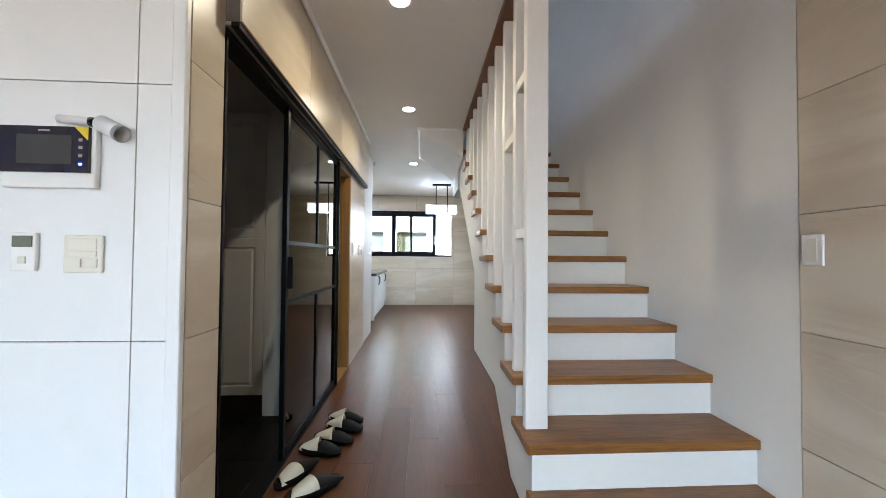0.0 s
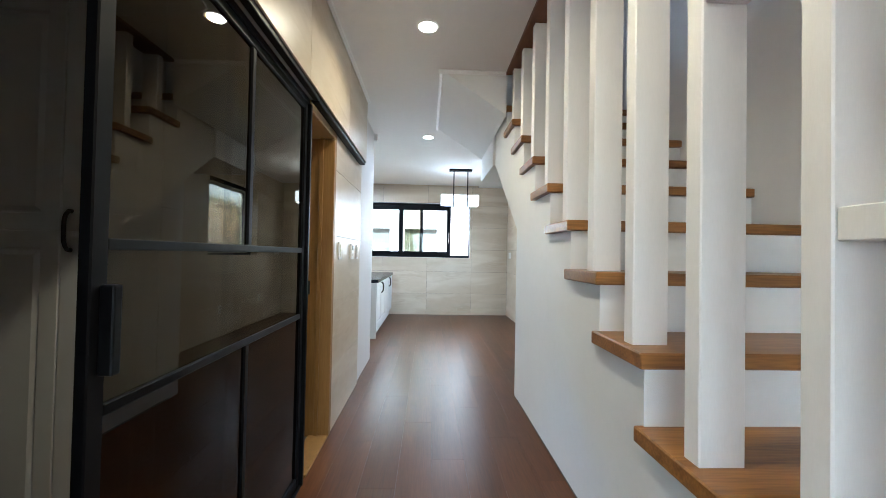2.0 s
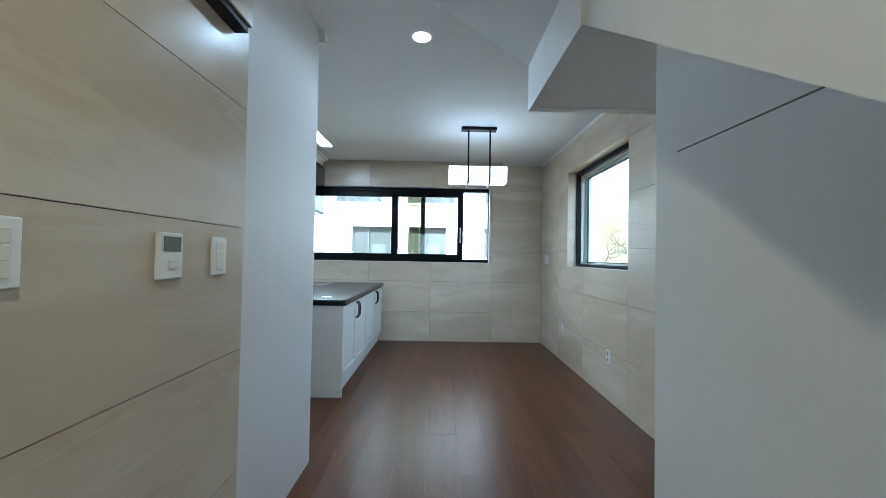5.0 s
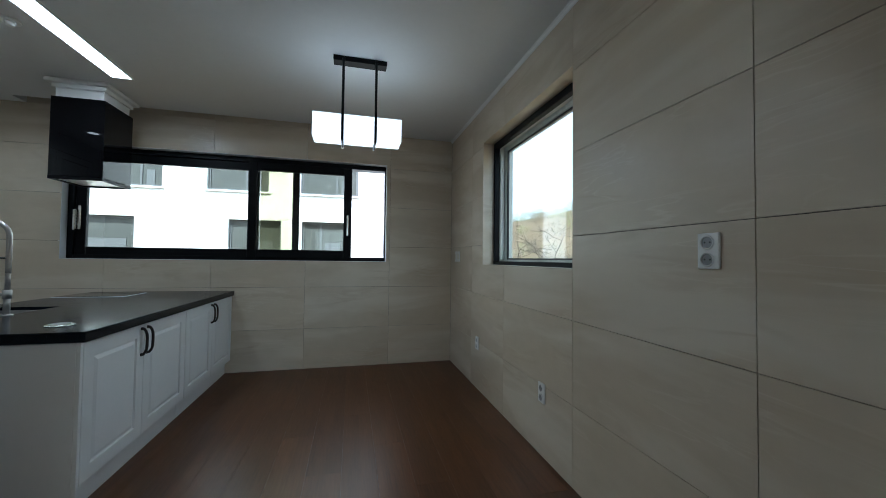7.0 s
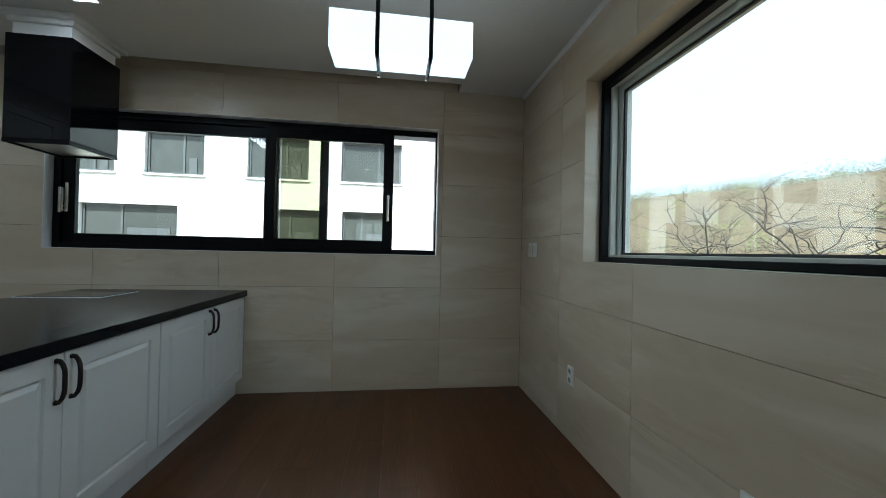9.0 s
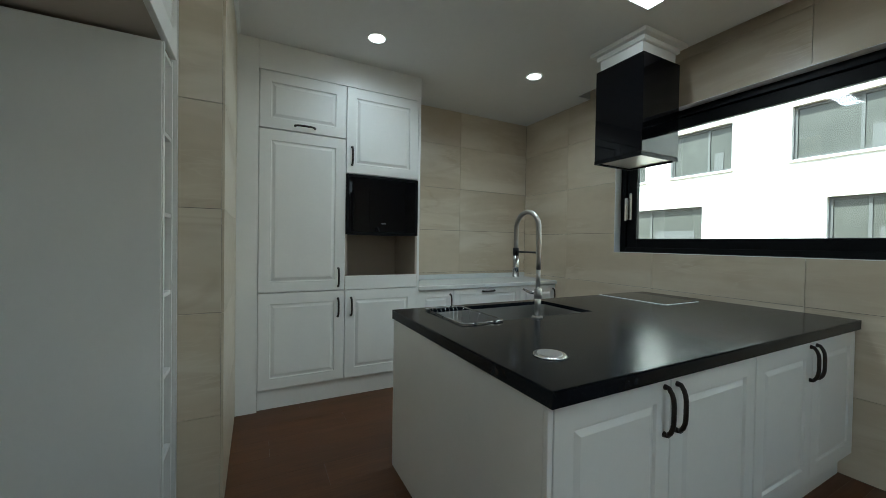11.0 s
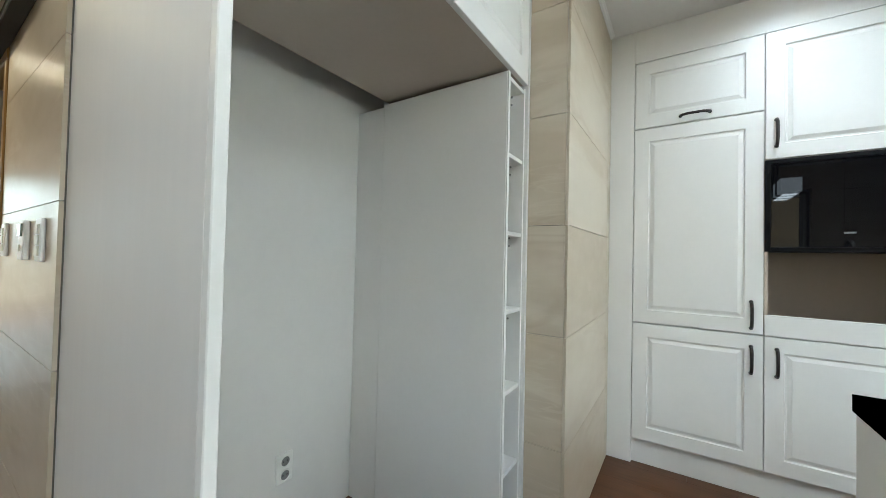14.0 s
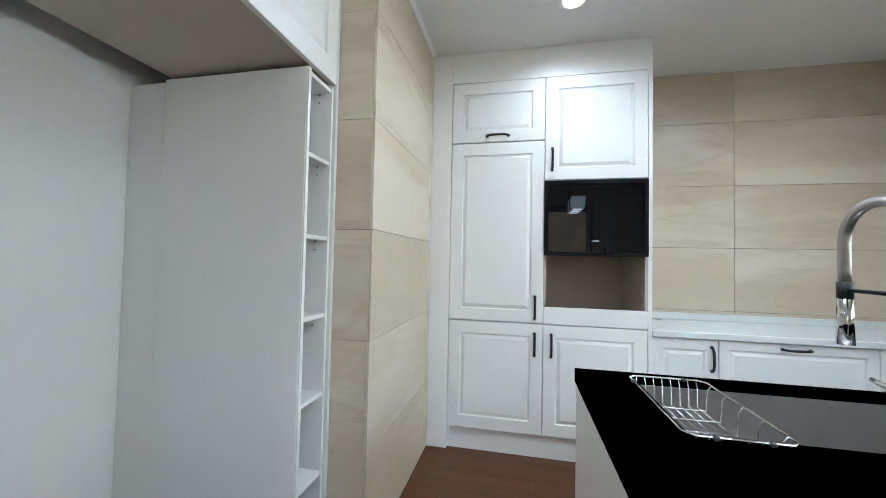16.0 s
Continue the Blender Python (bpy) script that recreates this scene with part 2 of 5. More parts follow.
# the entry's dimness put into a dark wall colour
ENTRY_SHADE = material("entry_shade_tone", (0.10, 0.09, 0.08), 0.6, 0, 3, 0.1, 0.4, 0.1, 200)
FAR_FRAME = material("far_window_frame", (0.09, 0.09, 0.088), 0.5)
EARTH = material("dry_ground", (0.125, 0.085, 0.042), 0.95, 0, 0.35, 0.4, 0.5, 0.5, 6, (1, 1, 1), 0, (0.07, 0.05, 0.028))
BARK = material("grey_bark", (0.09, 0.07, 0.055), 0.9, 0, 6, 0.4, 0.5, 0.4, 30)
LEAF = material("evergreen_leaf", (0.17, 0.19, 0.035), 0.6, 0, 3, 0.4, 0.5, 0, 10, (1, 1, 1), 0.0, (0.06, 0.075, 0.018))
DRY_LEAF = material("dry_scrub", (0.125, 0.09, 0.05), 0.9, 0, 3, 0.4, 0.5, 0, 10, (1, 1, 1), 0.0, (0.065, 0.048, 0.027))


def stone_counter():
    m = material("black_quartz_top", (0.010, 0.012, 0.016), 0.2, 0, 5, 0.3, 0.5, 0.03, 120, spec=0.13)
    nt = m.node_tree
    bsdf = nt.nodes["Principled BSDF"]
    prev = bsdf.inputs["Base Color"].links[0].from_socket
    vo = nt.nodes.new("ShaderNodeTexVoronoi")
    vo.inputs["Scale"].default_value = 190
    nt.links.new(nt.nodes["Mapping"].outputs[0], vo.inputs["Vector"])
    mr = nt.nodes.new("ShaderNodeMapRange")
    mr.inputs["From Min"].default_value, mr.inputs["From Max"].default_value = 0.32, 0.16
    nt.links.new(vo.outputs["Distance"], mr.inputs["Value"])
    wh = nt.nodes.new("ShaderNodeTexWhiteNoise")
    nt.links.new(vo.outputs["Position"], wh.inputs["Vector"])
    th = nt.nodes.new("ShaderNodeMath")
    th.operation = "GREATER_THAN"
    th.inputs[1].default_value = 0.8
    nt.links.new(wh.outputs["Value"], th.inputs[0])
    mu = nt.nodes.new("ShaderNodeMath")
    mu.operation = "MULTIPLY"
    nt.links.new(mr.outputs[0], mu.inputs[0])
    nt.links.new(th.outputs[0], mu.inputs[1])
    mix = nt.nodes.new("ShaderNodeMix")
    mix.data_type = "RGBA"
    nt.links.new(mu.outputs[0], mix.inputs[0])
    nt.links.new(prev, mix.inputs[6])
    mix.inputs[7].default_value = (0.075, 0.073, 0.067, 1)
    nt.links.new(mix.outputs[2], bsdf.inputs["Base Color"])
    return m


QUARTZ = stone_counter()
PALE_TOP = material("pale_quartz_top", (0.70, 0.71, 0.70), 0.25, 0, 20, 0.05, 0.5)


# ---------------------------------------------------------------- building blocks
def box(bm, x0, x1, y0, y1, z0, z1, bevel=0.0, segments=1):
    vs = [bm.verts.new((x, y, z)) for x in (x0, x1) for y in (y0, y1) for z in (z0, z1)]
    fs = [bm.faces.new([vs[i] for i in q]) for q in ((0, 1, 3, 2), (4, 6, 7, 5), (0, 4, 5, 1), (2, 3, 7, 6), (0, 2, 6, 4), (1, 5, 7, 3))]
    if bevel:
        es = list({e for f in fs for e in f.edges})
        bmesh.ops.bevel(bm, geom=es, offset=bevel, segments=segments, affect="EDGES", profile=0.5)
    return fs


def tube(bm, pts, r, sides=8, r_end=None):
    """A round bar along a line of points, tapering to r_end."""
    pts = [Vector(p) for p in pts]
    rings, side = [], None
    for i, p in enumerate(pts):
        way = (pts[min(i + 1, len(pts) - 1)] - pts[max(i - 1, 0)]).normalized()
        if side is None:
            side = way.orthogonal().normalized()
        side = (side - way * side.dot(way)).normalized()
        up = way.cross(side)
        rad = r if r_end is None else r + (r_end - r) * i / (len(pts) - 1)
        rings.append([bm.verts.new(p + rad * (math.cos(a) * side + math.sin(a) * up)) for a in (2 * math.pi * k / sides for k in range(sides))])
    for a, b in zip(rings, rings[1:]):
        for k in range(sides):
            f = bm.faces.new((a[k], a[(k + 1) % sides], b[(k + 1) % sides], b[k]))
            f.smooth = True
    bm.faces.new(rings[0][::-1])
    bm.faces.new(rings[-1])


def disc(bm, x, y, z0, z1, r, r1=None, n=28):
    """An upright round slab, its upper radius r1."""
    r1 = r if r1 is None else r1
    lo = [bm.verts.new((x + r * math.cos(2 * math.pi * k / n), y + r * math.sin(2 * math.pi * k / n), z0)) for k in range(n)]
    hi = [bm.verts.new((x + r1 * math.cos(2 * math.pi * k / n), y + r1 * math.sin(2 * math.pi * k / n), z1)) for k in range(n)]
    for k in range(n):
        bm.faces.new((lo[k], lo[(k + 1) % n], hi[(k + 1) % n], hi[k])).smooth = True
    bm.faces.new(lo[::-1])
    bm.faces.new(hi)


def prism(bm, outline, axis, a, b):
    """A solid with a given outline (pairs in the two other axes) from a to b along an axis."""
    def at(p, v):
        q = list(p)
        q.insert(axis, v)
        return bm.verts.new(q)
    lo, hi = [at(p, a) for p in outline], [at(p, b) for p in outline]
    n = len(outline)
    for k in range(n):
        bm.faces.new((lo[k], lo[(k + 1) % n], hi[(k + 1) % n], hi[k]))
    bm.faces.new(lo[::-1])
    bm.faces.new(hi)


def mesh_of(name, bm, mat):
    bmesh.ops.recalc_face_normals(bm, faces=bm.faces[:])
    me = bpy.data.meshes.new(name)
    bm.to_mesh(me)
    bm.free()
    if mat:
        me.materials.append(mat)
    return me


def base_of(ob):
    while ob.parent:
        ob = ob.parent
    return ob.location.copy()


def part(name, bm, mat, parent, label=""):
    """One mesh, given in world places, under a thing or a part."""
    bmesh.ops.translate(bm, verts=bm.verts[:], vec=-base_of(parent))
    ob = new(name, mesh_of(name, bm, mat))
    ob.parent = parent
    return tagged(ob, label)


def box_part(name, b, mat, parent, bevel=0.003, label=""):
    bm = bmesh.new()
    box(bm, *b, bevel)
    return part(name, bm, mat, parent, label)


def thing(name, at, label, category, group="", kind=""):
    ob = new(name)
    ob.location = at
    ob.empty_display_size = 0.05
    return tagged(ob, label, category, group, kind)


def solid(name, boxes, mat, label, category, kind="structure", bevel=0.0, group=""):
    bm = bmesh.new()
    for b in boxes:
        box(bm, *b, bevel)
    return tagged(new(name, mesh_of(name, bm, mat)), label, category, group, kind)


def rect_cut(r, h):
    """Rectangle r = (u0, u1, v0, v1) less the hole h: up to four pieces."""
    u0, u1, v0, v1 = r
    a0, a1, b0, b1 = max(u0, h[0]), min(u1, h[1]), max(v0, h[2]), min(v1, h[3])
    if a0 >= a1 or b0 >= b1:
        return [r]
    out = [(u0, u1, v0, b0), (u0, u1, b1, v1), (u0, a0, b0, b1), (a1, u1, b0, b1)]
    return [q for q in out if q[1] - q[0] > 0.006 and q[3] - q[2] > 0.006]


def wall_boxes(axis, c0, c1, u0, u1, z0, z1, holes=()):
    """Boxes of a wall slab between c0 and c1 on an axis (0: x, 1: y), with holes through it."""
    rects = [(u0, u1, z0, z1)]
    for h in holes:
        rects = [q for r in rects for q in rect_cut(r, h)]
    return [(c0, c1, a, b, c, d) if axis == 0 else (a, b, c0, c1, c, d) for a, b, c, d in rects]


def tiles(wall, axis, c0, c1, u_joints, v_joints, mat, holes=(), gap=0.003, name="tile"):
    """Tiles between the joints, each a piece of its own under the wall."""
    for ua, ub in zip(u_joints, u_joints[1:]):
        for va, vb in zip(v_joints, v_joints[1:]):
            rects = [(ua + gap / 2, ub - gap / 2, va + gap / 2, vb - gap / 2)]
            for h in holes:
                rects = [q for r in rects for q in rect_cut(r, h)]
            if not rects:
                continue
            bm = bmesh.new()
            for a, b, c, d in rects:
                box(bm, *((c0, c1, a, b, c, d) if axis == 0 else (a, b, c0, c1, c, d)))
            ob = part(name, bm, mat, wall)


def panel_leaf(name, parent, axis, face, sign, u0, u1, z0, z1, mat, thick=0.02, border=0.055, label=""):
    """A cabinet leaf with a moulded groove and a raised field. face: the plane of its front; sign: which way it looks."""
    bm = bmesh.new()
    b = (face - sign * thick, face)
    lo, hi = min(b), max(b)
    box(bm, *((lo, hi, u0, u1, z0, z1) if axis == 0 else (u0, u1, lo, hi, z0, z1)))
    bmesh.ops.recalc_face_normals(bm, faces=bm.faces[:])
    front = [f for f in bm.faces if f.normal[axis] * sign > 0.9]
    for width, depth in ((border, 0.0), (0.004, -0.009), (0.007, 0.0), (0.018, 0.008), (0.004, 0.0)):
        bmesh.ops.inset_region(bm, faces=front, thickness=width, depth=depth, use_even_offset=True)
    rim = [e for e in bm.edges if all(abs(v.co[axis] - face) < 1e-5 for v in e.verts) and len(e.link_faces) == 2 and any(abs(f.normal[axis]) < 0.1 and f.calc_area() > 0.0005 for f in e.link_faces)]
    bmesh.ops.bevel(bm, geom=rim, offset=0.003, segments=2, affect="EDGES", profile=0.5)
    return part(name, bm, mat, parent, label)


def bow_handle(parent, axis, face, sign, u, z, length=0.14, upright=True, label="dark bronze bow handle"):
    """A bowed bar on two rosettes."""
    bm = bmesh.new()
    pts = []
    for k in range(11):
        s = k / 10 * 2 - 1
        out = 0.012 + 0.018 * (1 - s ** 4)
        along = s * length / 2
        p = [0, 0, 0]
        p[axis] = face + sign * out
        p[1 - axis] = u + (0 if upright else along)
        p[2] = z + (along if upright else 0)
        pts.append(p)
    tube(bm, pts, 0.0074, 8)
    for s in (-1, 1):
        p = [0, 0, 0]
        p[1 - axis] = u + (0 if upright else s * length / 2)
        p[2] = z + (s * length / 2 if upright else 0)
        a, b = list(p), list(p)
        a[axis], b[axis] = face - sign * 0.001, face + sign * 0.016
        tube(bm, [a, b], 0.010, 10, 0.006)
    return part("handle", bm, BRONZE, parent, label)


# ---------------------------------------------------------------- plan
FW, RW, LW, SW, BX = 8.03, 1.61, -0.622, 0.582, -3.36   # north wall, east wall, corridor's west wall, stair side, kitchen's west wall
T = 0.010                                              # tile thickness
SOUTH, WEST = -4.5, -4.4                               # the living room behind the start
ROWS_Z = [0.0, 0.425, 0.868, 1.315, 1.762, 2.205, CEIL]
NWIN = (-2.165, 0.845, 1.146, 2.245)                   # north window: x, x, z, z
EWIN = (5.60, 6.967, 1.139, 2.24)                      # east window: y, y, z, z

# walls
wall_north = solid("wall_north", wall_boxes(1, FW + T, FW + 0.26, BX - 0.25, RW + 0.25, -0.2, 2.9, [NWIN]), GROUT, "kitchen wall clad in beige stone-look tiles round a long window", "wall")
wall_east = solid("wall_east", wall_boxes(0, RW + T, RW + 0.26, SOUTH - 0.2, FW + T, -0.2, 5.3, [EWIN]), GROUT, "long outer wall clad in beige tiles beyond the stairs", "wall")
solid("wall_stair", wall_boxes(0, RW, RW + T, 0.72, 3.86, 0.0, 5.2) + wall_boxes(0, RW, RW + T, 3.86, 4.66, 2.03, 5.2), PAPER, "white papered wall beside the stairs", "wall")
wall_kitchen_west = solid("wall_kitchen_west", wall_boxes(0, BX - 0.2, BX - T, 4.8, FW + T, -0.2, 2.9), GROUT, "kitchen wall clad in beige stone-look tiles above a low counter", "wall")
wall_column = solid("wall_column", wall_boxes(1, 4.945, 5.102, BX - T, -1.865, 0, CEIL), GROUT, "short tiled wall between fridge recess and tall cabinets", "wall")
DOOR_Y = (0.775, 2.66)
BATH_Y = (2.70, 3.16)
wall_corridor = solid("wall_corridor", wall_boxes(0, LW - 0.12, LW - T, 0.5815, 4.12, -0.1, CEIL, [(*DOOR_Y, -1, 2.03), (*BATH_Y, -1, 2.02)]), GROUT, "corridor wall clad in beige tiles with two door openings", "wall")
wall_living_north = solid("wall_living_north", wall_boxes(1, 0.574, 0.66, WEST, LW - 0.122, -0.1, CEIL), GROUT, "living room wall clad in glossy white panels", "wall")
solid("wall_living_south", wall_boxes(1, SOUTH - 0.2, SOUTH, WEST - 0.2, RW + T, -0.2, CEIL + 0.2, [(-4.2, 1.4, 0.05, 2.42)]), PAPER, "plain white wall with a wide window opening", "wall")
solid("wall_living_west", wall_boxes(0, WEST - 0.2, WEST, SOUTH, 0.66, -0.2, CEIL + 0.2), PAPER, "plain white living room wall", "wall")
solid("wall_niche_back", wall_boxes(1, 3.98, 4.12, -1.84, LW - 0.122, 0, CEIL), PAPER, "white back wall of the fridge recess", "wall")
solid("wall_store", [(BX, -1.84, 3.98, 4.945, 0, CEIL)], PAPER, "plain wall block behind the shelf unit", "wall")

# tile cladding
Y_E = [3.862, 4.70, 5.60, 6.50, 7.27, FW]
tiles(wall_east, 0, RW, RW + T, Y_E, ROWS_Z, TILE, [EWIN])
tiles(wall_east, 0, RW - 0.004, RW + T, [-2.6, -1.7, -0.8, 0.1, 0.715], [0, 0.414, 0.862, 1.32, 1.773, 2.22, CEIL], TILE)
tiles(wall_north, 1, FW, FW + T, [BX, -2.715, -1.815, -0.91, -0.012, 0.885, RW], ROWS_Z, TILE, [NWIN])
tiles(wall_north, 1, FW, FW + T, [-2.455, -1.815, -0.91, -0.012, 1.005], [CEIL, CEIL + 0.128], TILE)
tiles(wall_kitchen_west, 0, BX - T, BX, [5.10, 5.35, 6.25, 7.15, FW], [0, 0.46, 0.90, 1.338, 1.775, 2.222, CEIL], TILE)
tiles(wall_column, 1, 5.102, 5.112, [BX, -2.755, -1.855], [0, 0.435, 0.884, 1.333, 1.786, 2.24, CEIL], TILE)
tiles(wall_column, 0, -1.865, -1.855, [4.945, 5.102], [0, 0.435, 0.884, 1.333, 1.786, 2.24, CEIL], TILE)
LZ = [0, 0.425, 0.872, 1.322, 1.77, 2.22, CEIL]
tiles(wall_corridor, 0, LW - T, LW, [0.582, DOOR_Y[0]], LZ, TILE)
tiles(wall_corridor, 0, LW - T, LW, [3.20, 4.12], LZ, TILE)
PZ = [0, 0.87, 1.681, CEIL]
tiles(wall_living_north, 1, 0.566, 0.574, [WEST, -3.0, -1.95, -0.774, -0.668], PZ, PANEL, (), 0.004, "panel")
solid("corner_trim", [(-0.666, LW - 0.001, 0.556, 0.58, 0.0, CEIL)], PANEL, "white corner trim where panels meet tiles", "trim", "structure", 0.003)

# reveals of the openings
for nm, b in (("window_reveal_north", [(NWIN[0], NWIN[1], FW + 0.002, FW + 0.11, NWIN[2] - 0.012, NWIN[2] + 0.004), (NWIN[0], NWIN[1], FW + 0.002, FW + 0.11, NWIN[3] - 0.004, NWIN[3] + 0.012), (NWIN[0] - 0.012, NWIN[0] + 0.004, FW + 0.002, FW + 0.11, NWIN[2], NWIN[3]), (NWIN[1] - 0.004, NWIN[1] + 0.012, FW + 0.002, FW + 0.11, NWIN[2], NWIN[3])]),):
    solid(nm, b, PANEL, "pale trim lining the long window opening", "trim")
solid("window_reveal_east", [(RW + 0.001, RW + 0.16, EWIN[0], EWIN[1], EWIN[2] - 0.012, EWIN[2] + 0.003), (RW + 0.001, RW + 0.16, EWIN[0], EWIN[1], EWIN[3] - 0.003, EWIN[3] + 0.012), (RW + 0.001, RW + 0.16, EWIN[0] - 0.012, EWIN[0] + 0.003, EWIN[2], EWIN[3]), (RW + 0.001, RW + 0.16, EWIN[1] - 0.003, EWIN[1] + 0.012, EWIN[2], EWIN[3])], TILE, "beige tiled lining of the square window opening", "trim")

# ceilings
ceil_bm = bmesh.new()
POCKET = (-2.46, 1.01, 7.88)                           # curtain pocket over the long window: x, x, y
for b in ((BX - 0.2, RW + T, 4.66, POCKET[2], CEIL, CEIL + 0.2), (BX - 0.2, POCKET[0], POCKET[2], FW + T, CEIL, CEIL + 0.2), (POCKET[1], RW + T, POCKET[2], FW + T, CEIL, CEIL + 0.2), (POCKET[0], POCKET[1], POCKET[2], FW + T, CEIL + 0.13, CEIL + 0.2), (LW - 0.12, SW - 0.01, 0.56, 4.66, CEIL, CEIL + 0.2), (-1.95, LW - 0.12, 3.9, 4.66, CEIL, CEIL + 0.2), (BX - 0.2, -1.95, 3.9, 4.66, CEIL, CEIL + 0.2), (WEST - 0.2, RW + T, SOUTH - 0.2, 0.56, CEIL, CEIL + 0.2)):
    box(ceil_bm, *b)
tagged(new("ceiling", mesh_of("ceiling", ceil_bm, CEIL_PAPER)), "white papered ceiling over corridor and kitchen", "ceiling", "", "structure")
solid("ceiling_stairwell", [(-2.8, RW + 0.2, 0.3, 4.9, 5.2, 5.3)], CEIL_PAPER, "plain white ceiling high over the stairs", "ceiling")
solid("wall_stairwell_west", wall_boxes(0, SW - 0.15, SW - 0.012, 0.4, 4.9, CEIL + 0.2, 5.2, [(1.1, 4.3, CEIL + 0.25, 4.9)]), PAPER, "white papered upper wall with an opening to the upper hall", "wall")
solid("wall_upper_hall", wall_boxes(1, 0.40, 0.56, -2.8, SW - 0.15, CEIL + 0.2, 5.2) + wall_boxes(1, 4.74, 4.9, -2.8, SW - 0.15, CEIL + 0.2, 5.2) + wall_boxes(0, -2.8, -2.64, 0.56, 4.74, CEIL + 0.2, 5.2, [(2.0, 3.1, 3.6, 4.5)]) + [(-2.64, SW - 0.15, 0.56, 4.74, CEIL + 0.201, CEIL + 0.22)], PAPER, "white papered hall upstairs with a wide window opening", "wall")
solid("wall_stairwell_south", wall_boxes(1, 0.40, 0.56, SW - 0.012, RW + T, CEIL + 0.2, 5.2), PAPER, "white papered upper wall of the stairwell", "wall")
solid("wall_stairwell_north", wall_boxes(1, 4.62, 4.68, SW + 0.02, RW - 0.001, 2.018, 5.2), PAPER, "white papered wall above the stair landing", "wall")

# crown mouldings
CR = [(0.0, 0.0), (0.045, 0.0), (0.045, -0.008), (0.03, -0.014), (0.02, -0.03), (0.008, -0.036), (0.008, -0.045), (0.0, -0.045)]


def crown(label, axis, face, sign, a, b):
    bm = bmesh.new()
    prism(bm, [(face + sign * p[0] * 0.5, CEIL + p[1] * 0.5) for p in CR], axis, a, b)
    return tagged(new("crown_moulding", mesh_of("crown_moulding", bm, PANEL)), label, "moulding", "", "structure")


crown("thin white moulding along tiled wall and ceiling", 1, RW, -1, 4.66, FW)
crown("thin white moulding along short tiled wall", 0, 5.112, 1, -2.80, -1.855)
crown("thin white moulding over the corridor doors", 1, LW + 0.066, 1, 0.56, 4.03)
crown("thin white moulding on the stair soffit", 1, 0.095, -1, 3.41, 4.68)
crown("thin white moulding on the stair soffit", 0, 3.41, -1, 0.065, SW - 0.012)

# ---------------------------------------------------------------- stairs
RISE, RUN, STEPS = 0.2005, 0.2575, 12


def front(k):
    return 0.885 + RUN * (k - 2)


def level(k):
    return max(0.0, 0.357 + RISE * (k - 2))


stairs = thing("staircase", (1.1, 0.6, 0), "white staircase with oiled brown wooden treads", "stairs")
side = SW + 0.02
bm = bmesh.new()
outline = []
for k in range(1, STEPS + 1):
    outline += [(front(k) + 0.022, level(k - 1) - (0 if k == 1 else 0.044)), (front(k) + 0.022, level(k) - 0.044)]
top_y = 4.619
outline += [(top_y, level(STEPS) - 0.044), (top_y, 2.02), (3.954, 2.02), (1.268, 0.0)]
prism(bm, outline, 0, side, RW - 0.001)
part("flight", bm, PAPER, stairs, "white plastered flight with a sloping underside")
for k in range(1, STEPS + 1):
    depth = 0.29 if k < STEPS else top_y - front(k)
    box_part("tread", (SW - 0.004, RW - 0.002, front(k), front(k) + depth, level(k) - 0.043, level(k)), TREAD_WOOD, stairs, 0.004, "oiled brown wooden tread")
def post_y(k):
    return front(k) + (0.14 if k == 2 else 0.09)


for k in range(2, STEPS):
    y0 = post_y(k)
    box_part("baluster", (SW + 0.026, SW + 0.130, y0, y0 + 0.048, level(k) - 0.002, CEIL - 0.022), WHITE_PAINT, stairs, 0.003, "white painted slat post")


for k, z in ((2, 1.238), (2, 2.0), (3, 1.77)):
    box_part("crosspiece", (SW + 0.030, SW + 0.126, post_y(k) + 0.049, post_y(k + 1) - 0.001, z, z + 0.05), WHITE_PAINT, stairs, 0.002, "white painted short crosspiece")
box_part("head_board", (SW - 0.009, SW + 0.135, 0.58, 3.40, CEIL - 0.02, CEIL + 0.10), TRIM_WOOD, stairs, 0.003, "dark wooden board edging the stair opening")
bm = bmesh.new()
prism(bm, [(1.272, 0.0), (3.862, 0.0), (3.862, 1.948), (1.272, 0.002)], 0, 0.785, 0.88)
tagged(new("wall_understair", mesh_of("wall_understair", bm, PAPER)), "white papered wall set back under the stairs", "wall", "", "structure")
solid("wall_understair_end", wall_boxes(1, 3.76, 3.861, 0.88, RW + T, 0, 1.94), PAPER, "white papered end wall under the stairs", "wall")
bm = bmesh.new()
prism(bm, [(0.10, CEIL - 0.001), (SW - 0.001, CEIL - 0.001), (SW - 0.001, 2.265)], 1, 3.41, 4.68)
prism(bm, [(SW - 0.001, CEIL - 0.001), (SW - 0.001, 2.018), (SW + 0.0195, 2.018), (SW + 0.0195, CEIL - 0.001)], 1, 3.95, 4.68)
tagged(new("stair_soffit", mesh_of("stair_soffit", bm, PAPER)), "white sloping soffit under the upper stairs", "soffit", "", "structure")

# hatch in the understair wall: a board with open joints round it
hatch = thing("understair_hatch", (0.78, 3.0, 0), "flush white hatch board in the understair wall", "hatch")
bm = bmesh.new()
prism(bm, [(1.75, 0.016), (3.752, 0.016), (3.752, 1.532), (3.345, 1.532), (1.75, 0.34)], 0, 0.779, 0.7845)
part("board", bm, PAPER, hatch)
bm = bmesh.new()
box(bm, 0.781, 0.7848, 3.345, 3.757, 1.532, 1.5375)
box(bm, 0.783, 0.7848, 3.752, 3.756, 0.0, 1.532)
box(bm, 0.781, 0.7848, 1.75, 3.752, 0.002, 0.016)
part("joint", bm, GROUT, hatch, "dark open joint")

